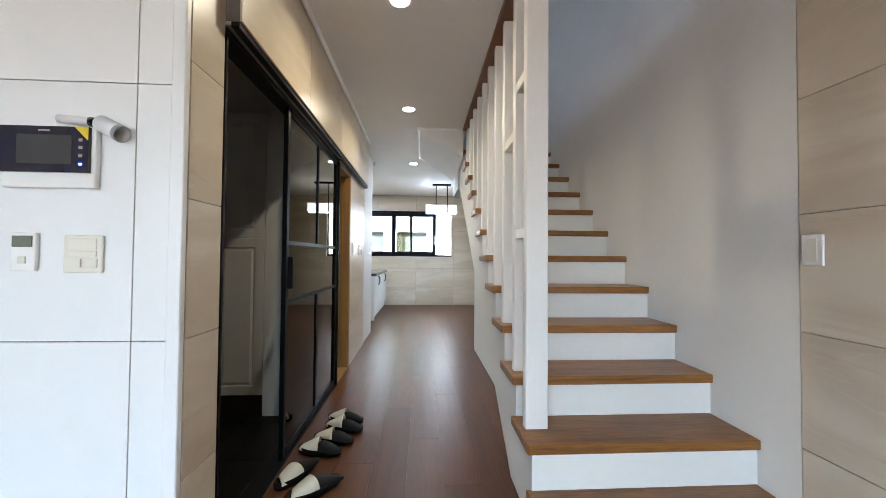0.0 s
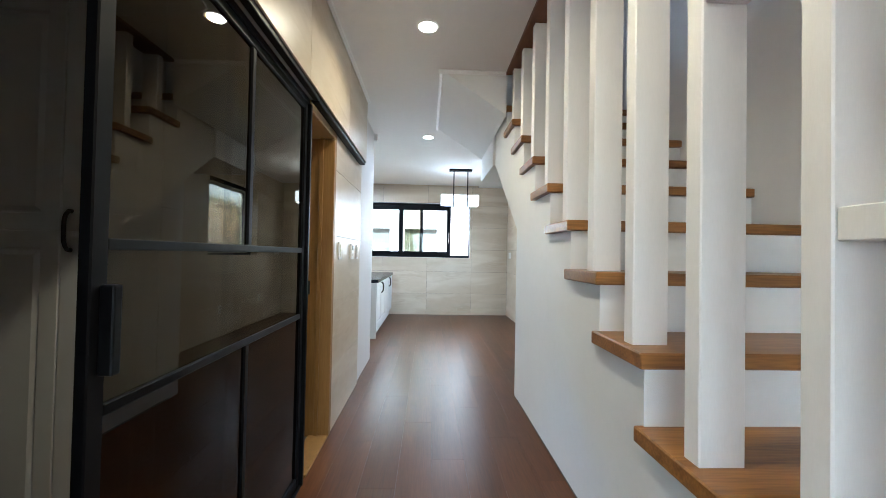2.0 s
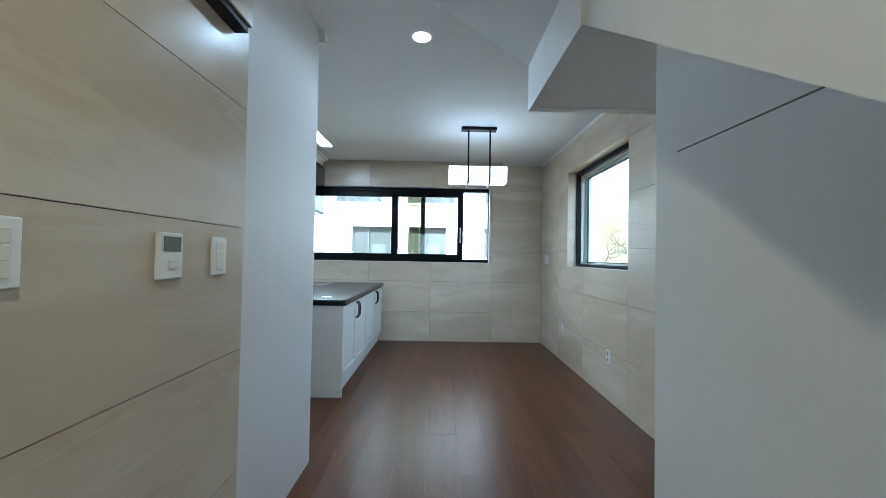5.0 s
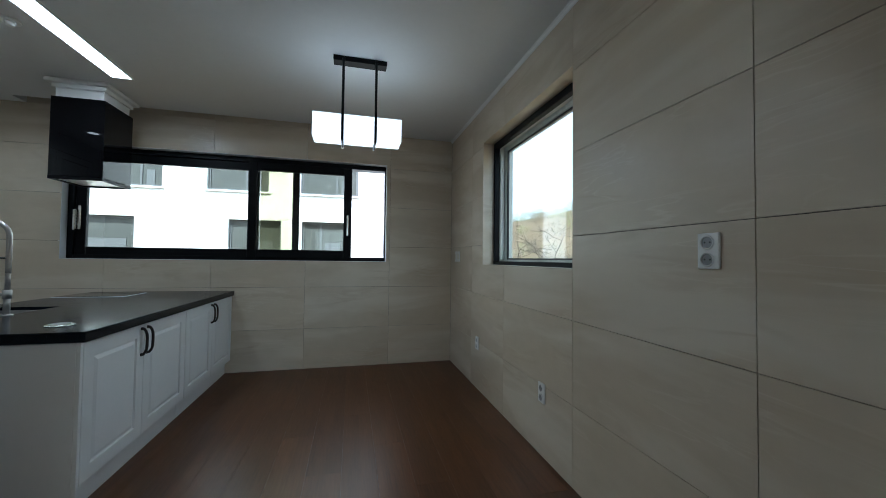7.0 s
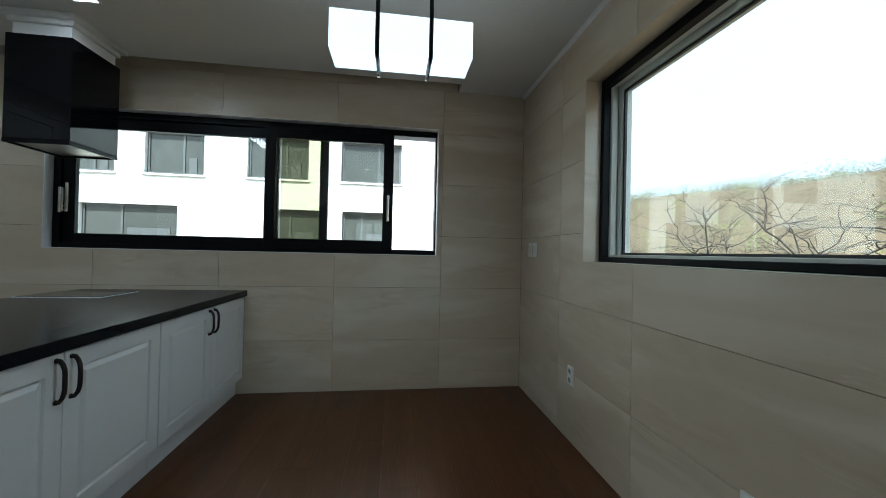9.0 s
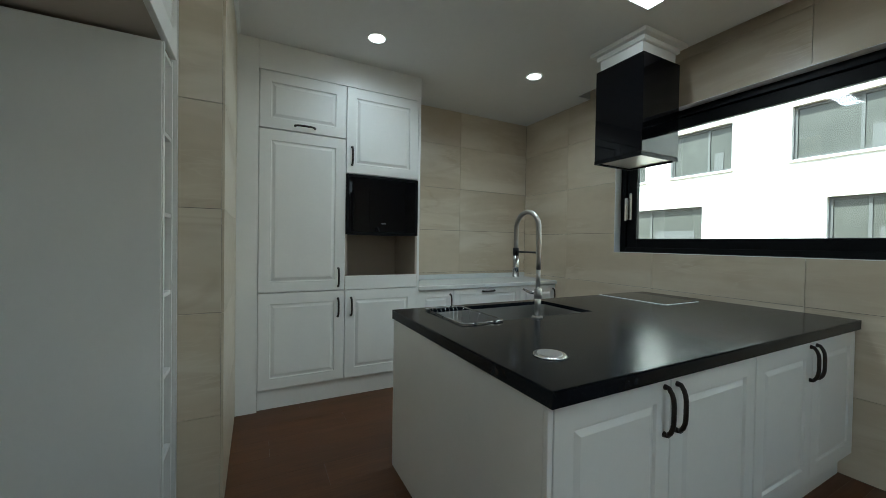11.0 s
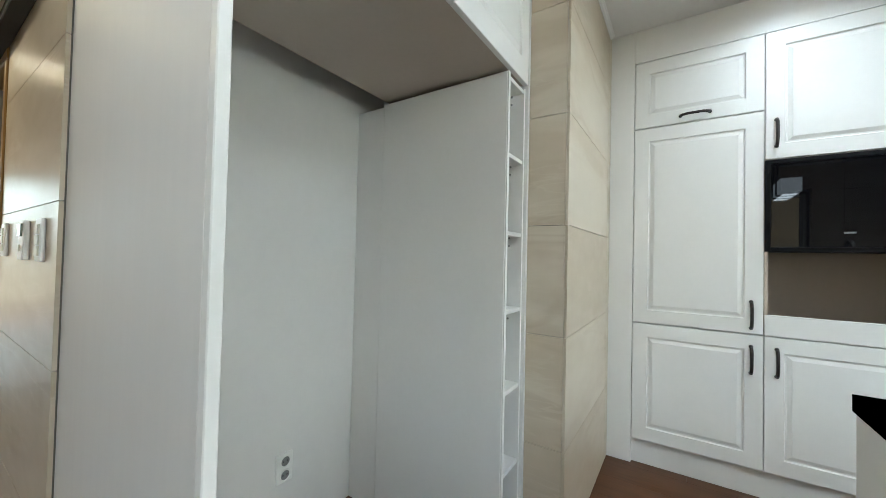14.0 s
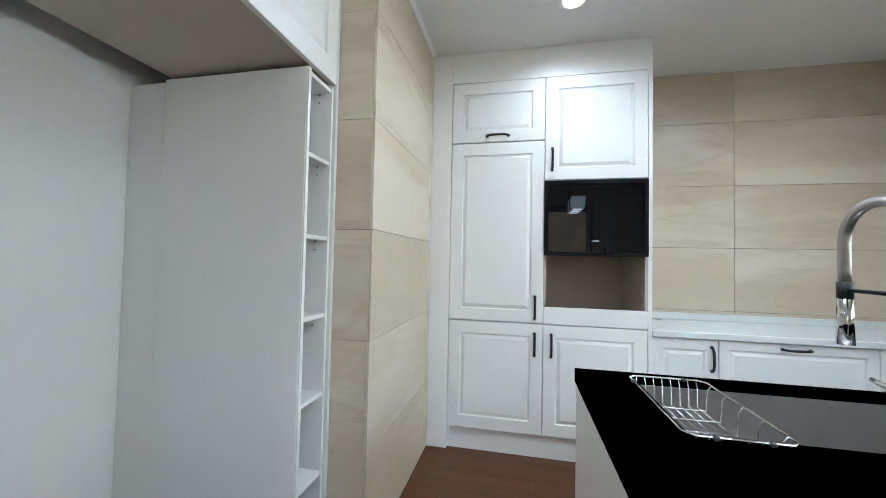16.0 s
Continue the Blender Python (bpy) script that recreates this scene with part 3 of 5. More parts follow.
# ---------------------------------------------------------------- windows
def pane(b, parent, mat=None, label="clear glass pane"):
    bm = bmesh.new()
    box(bm, *b)
    ob = part("pane", bm, mat or WINDOW_GLASS, parent, label)
    ob.visible_shadow = False
    return ob


def bars(name, axis, c0, c1, u0, u1, z0, z1, w, mat, parent, label="", bevel=0.004, sides=None):
    """A rectangular frame of four bars of width w (or left, right, bottom, top)."""
    l, r, b, t = sides or (w, w, w, w)
    bm = bmesh.new()
    for a in ((u0, u0 + l, z0, z1), (u1 - r, u1, z0, z1), (u0 + l, u1 - r, z0, z0 + b), (u0 + l, u1 - r, z1 - t, z1)):
        box(bm, *((c0, c1, *a) if axis == 0 else (a[0], a[1], c0, c1, a[2], a[3])), bevel)
    return part(name, bm, mat, parent, label)


win1 = thing("window_1", ((NWIN[0] + NWIN[1]) / 2, FW + 0.1, NWIN[2]), "long black-framed sliding window, one sash pushed aside", "window", "", "structure")
x0, x1, z0, z1 = NWIN[0] + 0.004, NWIN[1] - 0.004, NWIN[2] + 0.004, NWIN[3] - 0.004
bars("window_frame", 1, FW + 0.075, FW + 0.20, x0, x1, z0, z1, 0.05, BLACK, win1, "", 0.004, (0.05, 0.012, 0.042, 0.05))
for a, b, dy in ((x0 + 0.05, -0.505, 0.10), (-0.60, 0.46, 0.055)):
    sash = bars("sash", 1, FW + dy, FW + dy + 0.04, a, b, z0 + 0.03, z1 - 0.05, 0.085, BLACK, win1, "black sliding sash")
    pane((a + 0.08, b - 0.08, FW + dy + 0.015, FW + dy + 0.021, z0 + 0.11, z1 - 0.13), win1)
    bm = bmesh.new()
    hx = a + 0.04 if dy > 0.09 else b - 0.042
    box(bm, hx - 0.012, hx + 0.012, FW + dy - 0.022, FW + dy, 1.43, 1.66, 0.006, 2)
    part("sash_handle", bm, CHROME, sash, "silver pull handle")
box_part("mullion", (-0.175, -0.105, FW + 0.145, FW + 0.185, z0 + 0.03, z1 - 0.05), BLACK, win1, 0.004, "black mullion of the outer sash")
pane((-0.50, -0.176, FW + 0.162, FW + 0.168, z0 + 0.08, z1 - 0.10), win1, TINTED, "green-tinted glass pane")
bm = bmesh.new()
box(bm, x0 + 0.055, x0 + 0.075, FW + 0.05, FW + 0.10, 1.42, 1.62, 0.005, 2)
part("lock_lever", bm, CHROME, win1, "silver lock lever")

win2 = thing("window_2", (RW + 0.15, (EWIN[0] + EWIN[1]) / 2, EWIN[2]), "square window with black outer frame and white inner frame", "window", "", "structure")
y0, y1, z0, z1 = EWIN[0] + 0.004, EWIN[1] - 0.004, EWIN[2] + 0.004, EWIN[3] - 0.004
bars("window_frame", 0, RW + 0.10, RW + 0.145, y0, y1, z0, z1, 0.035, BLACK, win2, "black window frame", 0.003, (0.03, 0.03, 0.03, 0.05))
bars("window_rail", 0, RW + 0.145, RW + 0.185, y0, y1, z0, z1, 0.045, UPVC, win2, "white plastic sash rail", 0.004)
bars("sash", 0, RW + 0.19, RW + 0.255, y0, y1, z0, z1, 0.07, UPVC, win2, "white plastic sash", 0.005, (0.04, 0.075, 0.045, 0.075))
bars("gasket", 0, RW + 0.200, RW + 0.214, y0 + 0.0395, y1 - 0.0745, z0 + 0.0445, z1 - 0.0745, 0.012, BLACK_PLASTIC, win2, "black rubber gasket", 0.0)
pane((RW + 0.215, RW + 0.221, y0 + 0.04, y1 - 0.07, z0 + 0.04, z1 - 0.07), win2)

win3 = thing("window_3", (-1.15, SOUTH - 0.1, 0.12), "wide black-framed living room window", "window", "", "structure")
bars("window_frame", 1, SOUTH - 0.14, SOUTH - 0.06, -4.196, 1.396, 0.054, 2.416, 0.06, BLACK, win3)
for xm in (-2.33, -0.47):
    box_part("mullion", (xm - 0.035, xm + 0.035, SOUTH - 0.13, SOUTH - 0.07, 0.114, 2.356), BLACK, win3)
for a, b in ((-4.136, -2.365), (-2.295, -0.505), (-0.435, 1.336)):
    pane((a, b, SOUTH - 0.105, SOUTH - 0.099, 0.114, 2.356), win3)

# ---------------------------------------------------------------- corridor: sliding doors, valance, bathroom door
valance = solid("valance", [(LW - T, LW + 0.052, DOOR_Y[0], 4.022, 2.03, CEIL)], GROUT, "tiled box over the sliding door track", "valance")
tiles(valance, 0, LW + 0.052, LW + 0.060, [DOOR_Y[0], 1.62, 2.47, 3.32, 4.022], [2.03, CEIL], TILE)
tiles(valance, 1, 4.022, 4.030, [LW + 0.001, LW + 0.060], [2.03, CEIL], TILE)

slide = thing("sliding_door", (LW + 0.02, 1.7, 0), "black-framed smoked glass sliding entry doors, partly open", "sliding door", "", "structure")
box_part("head_track", (LW + 0.018, LW + 0.05, DOOR_Y[0] + 0.001, DOOR_Y[1] - 0.001, 2.006, 2.029), BLACK, slide)
box_part("inner_track", (LW - 0.09, LW - 0.003, DOOR_Y[0] + 0.001, DOOR_Y[1] - 0.001, 1.988, 2.029), BLACK, slide)
box_part("lintel_board", (LW - 0.003, LW + 0.018, DOOR_Y[0] + 0.001, DOOR_Y[1] - 0.001, 2.014, 2.029), GREY_PLASTIC, slide, 0.001, "grey board between the tracks")
box_part("side_jamb", (LW - 0.09, LW + 0.004, DOOR_Y[0] + 0.001, DOOR_Y[0] + 0.018, -0.06, 1.987), BLACK, slide)
box_part("end_post", (LW - 0.05, LW + 0.012, DOOR_Y[1] - 0.022, DOOR_Y[1] - 0.001, 0.0, 1.985), BLACK, slide)
box_part("floor_sill", (LW - 0.10, LW + 0.008, DOOR_Y[0], DOOR_Y[1], -0.06, 0.006), BLACK, slide)
box_part("track_cover", (LW + 0.001, LW + 0.05, DOOR_Y[1], 4.02, 2.004, 2.029), BLACK, slide)
for (a, b, c, front) in ((1.445, 2.637, LW - 0.018, True), (2.005, 2.632, LW - 0.060, False)):
    leaf = bars("leaf_frame", 0, c - 0.013, c + 0.013, a, b, 0.012, 1.983, 0.035, BLACK, slide, "slim black leaf frame", 0.003, (0.04, 0.035, 0.05, 0.035))
    for z in (1.204, 0.868):
        bm = bmesh.new()
        box(bm, c - 0.011, c + 0.011, a + 0.04, b - 0.035, z, z + 0.024, 0.002)
        part("glazing_bar", bm, BLACK, leaf)
    if front:
        for za, zb in ((1.229, 1.947), (0.063, 0.867)):
            bm = bmesh.new()
            box(bm, c - 0.011, c + 0.011, 2.053, 2.077, za, zb, 0.002)
            part("glazing_bar", bm, BLACK, leaf)
    pane((c - 0.003, c + 0.003, a + 0.04, b - 0.035, 0.893, 1.948), slide, SMOKED, "smoked glass pane")
    # front leaf's lower pane carries the reflected floor as its tint
    pane((c - 0.003, c + 0.003, a + 0.04, b - 0.035, 0.06, 0.869), slide, FLOOR_TINT_GLASS if front else SMOKED, "glass pane tinted brown like the reflected floor" if front else "smoked glass pane")
bm = bmesh.new()
box(bm, LW - 0.006, LW + 0.024, 1.465, 1.487, 0.955, 1.135, 0.004, 2)
part("pull_handle", bm, BLACK, slide, "black vertical pull")

bath = thing("door_1", (LW - 0.05, 2.93, 0), "wooden bathroom door frame standing open", "door frame", "", "structure")
bm = bmesh.new()
for b in ((LW - 0.168, LW - 0.085, 2.665, 2.715, 0, 1.96), (LW - 0.168, LW + 0.006, 3.145, 3.198, 0, 1.96), (LW - 0.168, LW + 0.006, 2.665, 3.198, 1.961, 2.018)):
    box(bm, *b, 0.004)
part("jamb", bm, OAK, bath, "yellow-brown wooden jamb")
bm = bmesh.new()
box(bm, LW - 0.09, LW - 0.065, 3.135, 3.1448, 0, 1.96, 0.002)
part("door_stop", bm, OAK, bath)
box_part("threshold", (LW - 0.125, LW + 0.004, 2.715, 3.145, -0.02, 0.012), OAK, bath)
bm = bmesh.new()
box(bm, LW - 0.166, LW - 0.135, 3.136, 3.1445, 0.93, 1.02, 0.001)
part("strike_plate", bm, BLACK_PLASTIC, bath, "dark strike plate")
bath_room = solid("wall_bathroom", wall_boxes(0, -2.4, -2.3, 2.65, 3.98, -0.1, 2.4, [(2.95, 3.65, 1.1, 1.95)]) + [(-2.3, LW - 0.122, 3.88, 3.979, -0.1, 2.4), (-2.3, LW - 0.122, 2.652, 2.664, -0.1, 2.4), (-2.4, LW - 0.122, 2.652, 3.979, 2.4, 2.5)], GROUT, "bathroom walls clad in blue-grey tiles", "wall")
tiles(bath_room, 1, 3.87, 3.88, [-2.3, -1.93, -1.33, LW - 0.125], [-0.05, 0.25, 0.55, 0.85, 1.15, 1.45, 1.75, 2.05, 2.4], GREY_TILE)
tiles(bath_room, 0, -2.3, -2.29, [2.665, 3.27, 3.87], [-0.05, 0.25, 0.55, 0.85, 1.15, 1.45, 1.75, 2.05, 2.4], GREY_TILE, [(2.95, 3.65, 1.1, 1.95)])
bath_floor = solid("floor_bathroom", [(-2.3, LW - 0.125, 2.665, 3.87, -0.12, -0.055)], GROUT, "bathroom floor of blue-grey herringbone tiles", "floor")
bm = bmesh.new()
for i in range(-2, 9):
    for j in range(-2, 16):
        cx, cy = -2.2 + i * 0.2 + (j % 2) * 0.1, 2.6 + j * 0.1
        for turn in (45, -45):
            o = pose(cx + (0.05 if turn > 0 else -0.05), cy, -0.054, 0, 0, turn)
            q = [o @ Vector((sx * 0.066, sy * 0.032, 0)) for sx, sy in ((-1, -1), (1, -1), (1, 1), (-1, 1))]
            if all(-2.3 < p.x < LW - 0.13 and 2.67 < p.y < 3.86 for p in q):
                bm.faces.new([bm.verts.new(p) for p in q])
part("floor_tiles", bm, GREY_TILE, bath_floor).data.materials[0] = GREY_TILE

holder = thing("paper_holder", (-1.235, 3.84, 0.95), "chrome paper holder on the blue-grey bathroom tiles", "paper holder")
box_part("cover", (-1.272, -1.198, 3.795, 3.853, 0.952, 1.054), CHROME, holder, 0.008)
box_part("wall_bracket", (-1.262, -1.208, 3.8535, 3.8695, 0.985, 1.045), CHROME, holder, 0.002)
valve = thing("water_valve", (-1.15, 3.85, 0.97), "small chrome valve with black knob on bathroom tiles", "valve")
bm = bmesh.new()
tube(bm, [(-1.15, 3.8698, 1.02), (-1.15, 3.82, 1.02), (-1.15, 3.815, 0.965)], 0.012, 10)
part("body", bm, CHROME, valve)
box_part("knob", (-1.166, -1.134, 3.79, 3.82, 1.008, 1.032), BLACK_PLASTIC, valve, 0.004)

# entry hall behind the sliding doors
entry_floor = solid("floor_entry", [(-2.6, LW - 0.101, 0.66, 2.65, -0.25, -0.105)], GROUT, "entry floor of dark tiles", "floor")
for i in range(4):
    for j in range(4):
        a, b = -2.6 + i * 0.473, 0.66 + j * 0.4975
        box_part("tile", (a + 0.002, a + 0.471, b + 0.002, b + 0.4955, -0.106, -0.095), DARK_TILE, entry_floor, 0.001)
# plain closing walls, coloured dark so little light bounces in the entry
solid("wall_entry", [(-2.7, -2.6, 0.66, 2.65, -0.2, 2.4), (-2.6, LW - 0.122, 0.661, 0.672, -0.1, 2.28)], ENTRY_SHADE, "plain entry wall darkened to dim the hall", "wall")
solid("ceiling_entry", [(-2.6, LW - 0.122, 0.66, 2.65, 2.28, 2.4)], CEIL_PAPER, "low grey entry ceiling", "ceiling")
CLY = 2.27
for i, (a, b) in enumerate(((-2.29, -1.893), (-1.89, -1.493), (-1.49, -1.093))):
    closet = thing("shoe_closet", ((a + b) / 2, CLY + 0.18, 0.06), "tall white shoe closet with moulded door", "closet", "shoe closets in the entry")
    box_part("body", (a, b, CLY + 0.022, CLY + 0.37, 0.06, 2.26), LACQUER, closet)
    leaf = panel_leaf("door", closet, 1, CLY, -1, a + 0.002, b - 0.002, 1.275, 2.255, LACQUER, 0.02, 0.07)
    panel_leaf("door_lower", closet, 1, CLY, -1, a + 0.002, b - 0.002, 0.065, 1.2745, LACQUER, 0.02, 0.07)
    bow_handle(closet, 1, CLY, -1, b - 0.04 if i == 0 else a + 0.04, 1.277, 0.16)
solid("closet_filler", [(-2.598, -2.292, CLY, CLY + 0.37, -0.1, 2.279), (-1.09, LW - 0.124, CLY, CLY + 0.37, -0.1, 2.279)], LACQUER, "white filler boards round the closets", "trim")
# set-back filler block; its dark colour is the shade below the closets
solid("closet_plinth", [(-2.29, -1.091, CLY + 0.06, CLY + 0.37, -0.095, 0.058)], ENTRY_SHADE, "recessed block, dark for the shaded gap under the closets", "trim")


def slipper(heel, toe, gape):
    """A soft slip-on lying from heel to toe: moulded sole, closed black toe cap, cream tongue standing open."""
    toe, heel = Vector((*toe, 0)), Vector((*heel, 0))
    way = toe - heel
    s = thing("slipper", ((toe.x + heel.x) / 2, (toe.y + heel.y) / 2, 0.001), "black slip-on slipper with an open cream tongue on the wooden floor", "slipper", "slippers by the sliding doors")
    s.rotation_euler = (0, 0, math.atan2(way.y, way.x))
    k = way.length / 0.26
    s.scale = (k, k, k)
    n = 28
    def ring(z, f):
        pts = []
        for i in range(n):
            a = 2 * math.pi * i / n
            c, w = math.cos(a), math.sin(a)
            half = 0.047 - 0.007 * c - 0.006 * math.cos(2 * a)
            pts.append((0.13 * c * f, half * w * f + 0.004 * c, z))
        return pts
    bm = bmesh.new()
    loops = [[bm.verts.new(p) for p in ring(z, f)] for z, f in ((0, 0.93), (0.006, 1.0), (0.030, 1.02), (0.036, 0.99), (0.035, 0.93), (0.027, 0.86))]
    for a, b in zip(loops, loops[1:]):
        for i in range(n):
            bm.faces.new((a[i], a[(i + 1) % n], b[(i + 1) % n], b[i])).smooth = True
    bm.faces.new(loops[0][::-1])
    bm.faces.new(loops[-1])
    ob = new("sole", mesh_of("sole", bm, SHOE_BLACK))
    ob.parent = s
    def arch(xa, xb, name, mat, lift, thick, low, high):
        bm = bmesh.new()
        rows = []
        for i in range(9):
            t = i / 8
            x = xa + (xb - xa) * t
            tall = low + (high - low) * t + lift
            wide = 0.049 * math.sqrt(max(0.1, 1 - (x / 0.142) ** 2)) + lift
            slant = 0.018 * math.cos(math.pi * t)
            rows.append([[bm.verts.new((x + slant * math.cos(a) * 0.8, (wide - d) * math.cos(a) * (1 if math.sin(a) > 0.05 else 1.02), 0.022 + (tall - d) * math.sin(a) ** 0.8)) for a in (math.pi * j / 12 for j in range(13))] for d in (0, thick)])
        for r0, r1 in zip(rows, rows[1:]):
            for j in range(12):
                bm.faces.new((r0[0][j], r0[0][j + 1], r1[0][j + 1], r1[0][j])).smooth = True
                bm.faces.new((r0[1][j], r1[1][j], r1[1][j + 1], r0[1][j + 1])).smooth = True
        for r in (rows[0], rows[-1]):
            for j in range(12):
                bm.faces.new((r[0][j], r[1][j], r[1][j + 1], r[0][j + 1]))
        o = new(name, mesh_of(name, bm, mat))
        o.parent = s
    arch(-0.098, -0.004, "tongue", SHOE_WHITE, 0.0, 0.005, 0.024, 0.056 + gape)
    arch(-0.092, -0.010, "lining", GREY_PLASTIC, -0.0055, 0.003, 0.024, 0.054 + gape)
    arch(0.004, 0.126, "toe_cap", SHOE_BLACK, 0.0, 0.004, 0.044, 0.016)
    return s


for heel, toe, gape in (((-0.575, 1.20), (-0.445, 1.425), 0.0), ((-0.49, 1.10), (-0.275, 1.265), 0.004), ((-0.43, 0.86), (-0.20, 0.98), 0.0), ((-0.577, 1.575), (-0.327, 1.513), 0.014), ((-0.527, 1.704), (-0.278, 1.635), 0.010), ((-0.497, 1.866), (-0.247, 1.778), 0.016), ((-0.511, 1.985), (-0.263, 1.905), 0.008)):
    slipper(heel, toe, gape)


# ---------------------------------------------------------------- plates and devices on the walls
def plate(name, axis, face, sign, u, z, w, h, label, category, mat, keys=(), group="", thick=0.011):
    """A rounded wall plate; keys: (du, dz, w, h, material, name) set on it."""
    p = [0, 0, z]
    p[axis], p[1 - axis] = face, u
    th = thing(name, p, label, category, group)
    def slab(pname, du, dz, ww, hh, t0, t1, m, bev):
        bm = bmesh.new()
        lo, hi = sorted((face + sign * t0, face + sign * t1))
        a, b = u + du - ww / 2, u + du + ww / 2
        box(bm, *((lo, hi, a, b, z + dz - hh / 2, z + dz + hh / 2) if axis == 0 else (a, b, lo, hi, z + dz - hh / 2, z + dz + hh / 2)), bev, 2)
        return part(pname, bm, m, th)
    slab("plate", 0, 0, w, h, 0.0005, thick, mat, 0.004)
    for du, dz, ww, hh, m, nm in keys:
        slab(nm, du, dz, ww, hh, thick - 0.002, thick + 0.004, m, 0.0015)
    return th


def socket(axis, face, sign, u, z, upright=True, group="sockets on tiled walls"):
    th = plate("wall_socket", axis, face, sign, u, z, 0.074 if upright else 0.12, 0.118 if upright else 0.074, "white twin wall socket", "socket", WHITE_PLASTIC, (), group)
    for s in (-1, 1):
        bm = bmesh.new()
        p, q = [0, 0, z + (s * 0.028 if upright else 0)], [0, 0, z + (s * 0.028 if upright else 0)]
        p[1 - axis] = q[1 - axis] = u + (0 if upright else s * 0.028)
        p[axis], q[axis] = face + sign * 0.009, face + sign * 0.0125
        tube(bm, [p, q], 0.0195, 20)
        inset = part("socket_well", bm, GREY_PLASTIC, th, "grey round well")
        bm = bmesh.new()
        lip = []
        for k in range(21):
            o = list(q)
            o[axis] += sign * 0.0015
            o[1 - axis] += 0.0215 * math.cos(math.pi * k / 10)
            o[2] += 0.0215 * math.sin(math.pi * k / 10)
            lip.append(o)
        tube(bm, lip, 0.0028, 6)
        part("lip", bm, WHITE_PLASTIC, inset)
        for e in (-1, 1):
            bm = bmesh.new()
            a, b = list(p), list(q)
            a[1 - axis] += e * 0.009
            b[1 - axis] += e * 0.009
            b[axis] += sign * 0.0006
            tube(bm, [a, b], 0.003, 8)
            part("pin_hole", bm, BLACK_PLASTIC, inset)
    return th


socket(0, RW, -1, 4.838, 1.222)
socket(0, RW, -1, 5.905, 0.383)
socket(0, RW, -1, 7.075, 0.418)
for u in (7.70, 7.80):
    plate("wall_switch", 0, RW, -1, u, 1.215, 0.07, 0.115, "small white wall plate on tiles", "switch", WHITE_PLASTIC, [(0, 0, 0.035, 0.06, IVORY_PLASTIC, "rocker")], "plates near the kitchen corner")
plate("wall_switch", 0, RW - 0.004, -1, 0.66, 1.18, 0.075, 0.118, "white rounded wall switch on beige tiles", "switch", WHITE_PLASTIC, [(0, 0, 0.04, 0.085, IVORY_PLASTIC, "rocker")])
plate("wall_switch", 0, LW, 1, 3.346, 1.222, 0.085, 0.125, "white wall switch with three rockers", "switch", WHITE_PLASTIC, [(0, d, 0.045, 0.026, IVORY_PLASTIC, "rocker") for d in (-0.03, 0, 0.03)])
plate("thermostat", 0, LW, 1, 3.735, 1.218, 0.085, 0.125, "white wall thermostat with grey display", "thermostat", WHITE_PLASTIC, [(0, 0.032, 0.06, 0.04, LCD, "display"), (0, -0.025, 0.022, 0.022, IVORY_PLASTIC, "dial")], "", 0.016)
plate("wall_switch", 0, LW, 1, 3.957, 1.218, 0.075, 0.125, "white wall switch with three rockers", "switch", WHITE_PLASTIC, [(0, d, 0.042, 0.028, IVORY_PLASTIC, "rocker") for d in (-0.031, 0, 0.031)])
PY = 0.566
plate("thermostat", 1, PY, -1, -1.083, 1.146, 0.070, 0.118, "white wall thermostat with small display", "thermostat", WHITE_PLASTIC, [(0, 0.032, 0.056, 0.034, LCD, "display"), (0, -0.025, 0.022, 0.022, IVORY_PLASTIC, "dial")], "", 0.016)
plate("wall_switch", 1, PY, -1, -0.914, 1.141, 0.114, 0.116, "ivory double wall switch", "switch", IVORY_PLASTIC, [(0, 0.03, 0.084, 0.036, IVORY_PLASTIC, "rocker"), (0, 0.0, 0.084, 0.018, IVORY_PLASTIC, "rocker"), (-0.024, -0.028, 0.042, 0.026, IVORY_PLASTIC, "rocker"), (0.024, -0.028, 0.042, 0.026, IVORY_PLASTIC, "rocker")])
phone = plate("video_intercom", 1, PY, -1, -1.037, 1.443, 0.27, 0.185, "white video intercom with dark blue face", "intercom", WHITE_PLASTIC, [], "", 0.022)
for nm, b, m in (("face", (-1.155, -0.90, PY - 0.032, PY - 0.021, 1.408, 1.548), NAVY), ("display", (-1.105, -0.948, PY - 0.0335, PY - 0.0315, 1.432, 1.522), SCREEN), ("logo_bar", (-1.045, -1.012, PY - 0.0335, PY - 0.0315, 1.532, 1.537), GREY_PLASTIC), ("indicator", (-0.926, -0.918, PY - 0.034, PY - 0.0315, 1.43, 1.437), BLUE_LED)):
    box_part(nm, b, m, phone, 0.0004)
for z in (1.455, 1.48, 1.503):
    box_part("button", (-0.928, -0.917, PY - 0.0335, PY - 0.0315, z, z + 0.009), GREY_PLASTIC, phone, 0.0004)
bm = bmesh.new()
prism(bm, [(-0.94, 1.5475), (-0.9005, 1.5475), (-0.9005, 1.506)], 1, PY - 0.0345, PY - 0.0325)
part("sticker", bm, YELLOW, phone, "yellow corner sticker")
roll = thing("rolled_manual", (-0.90, PY - 0.02, 1.55), "rolled printed manual stuck behind the intercom", "paper roll")


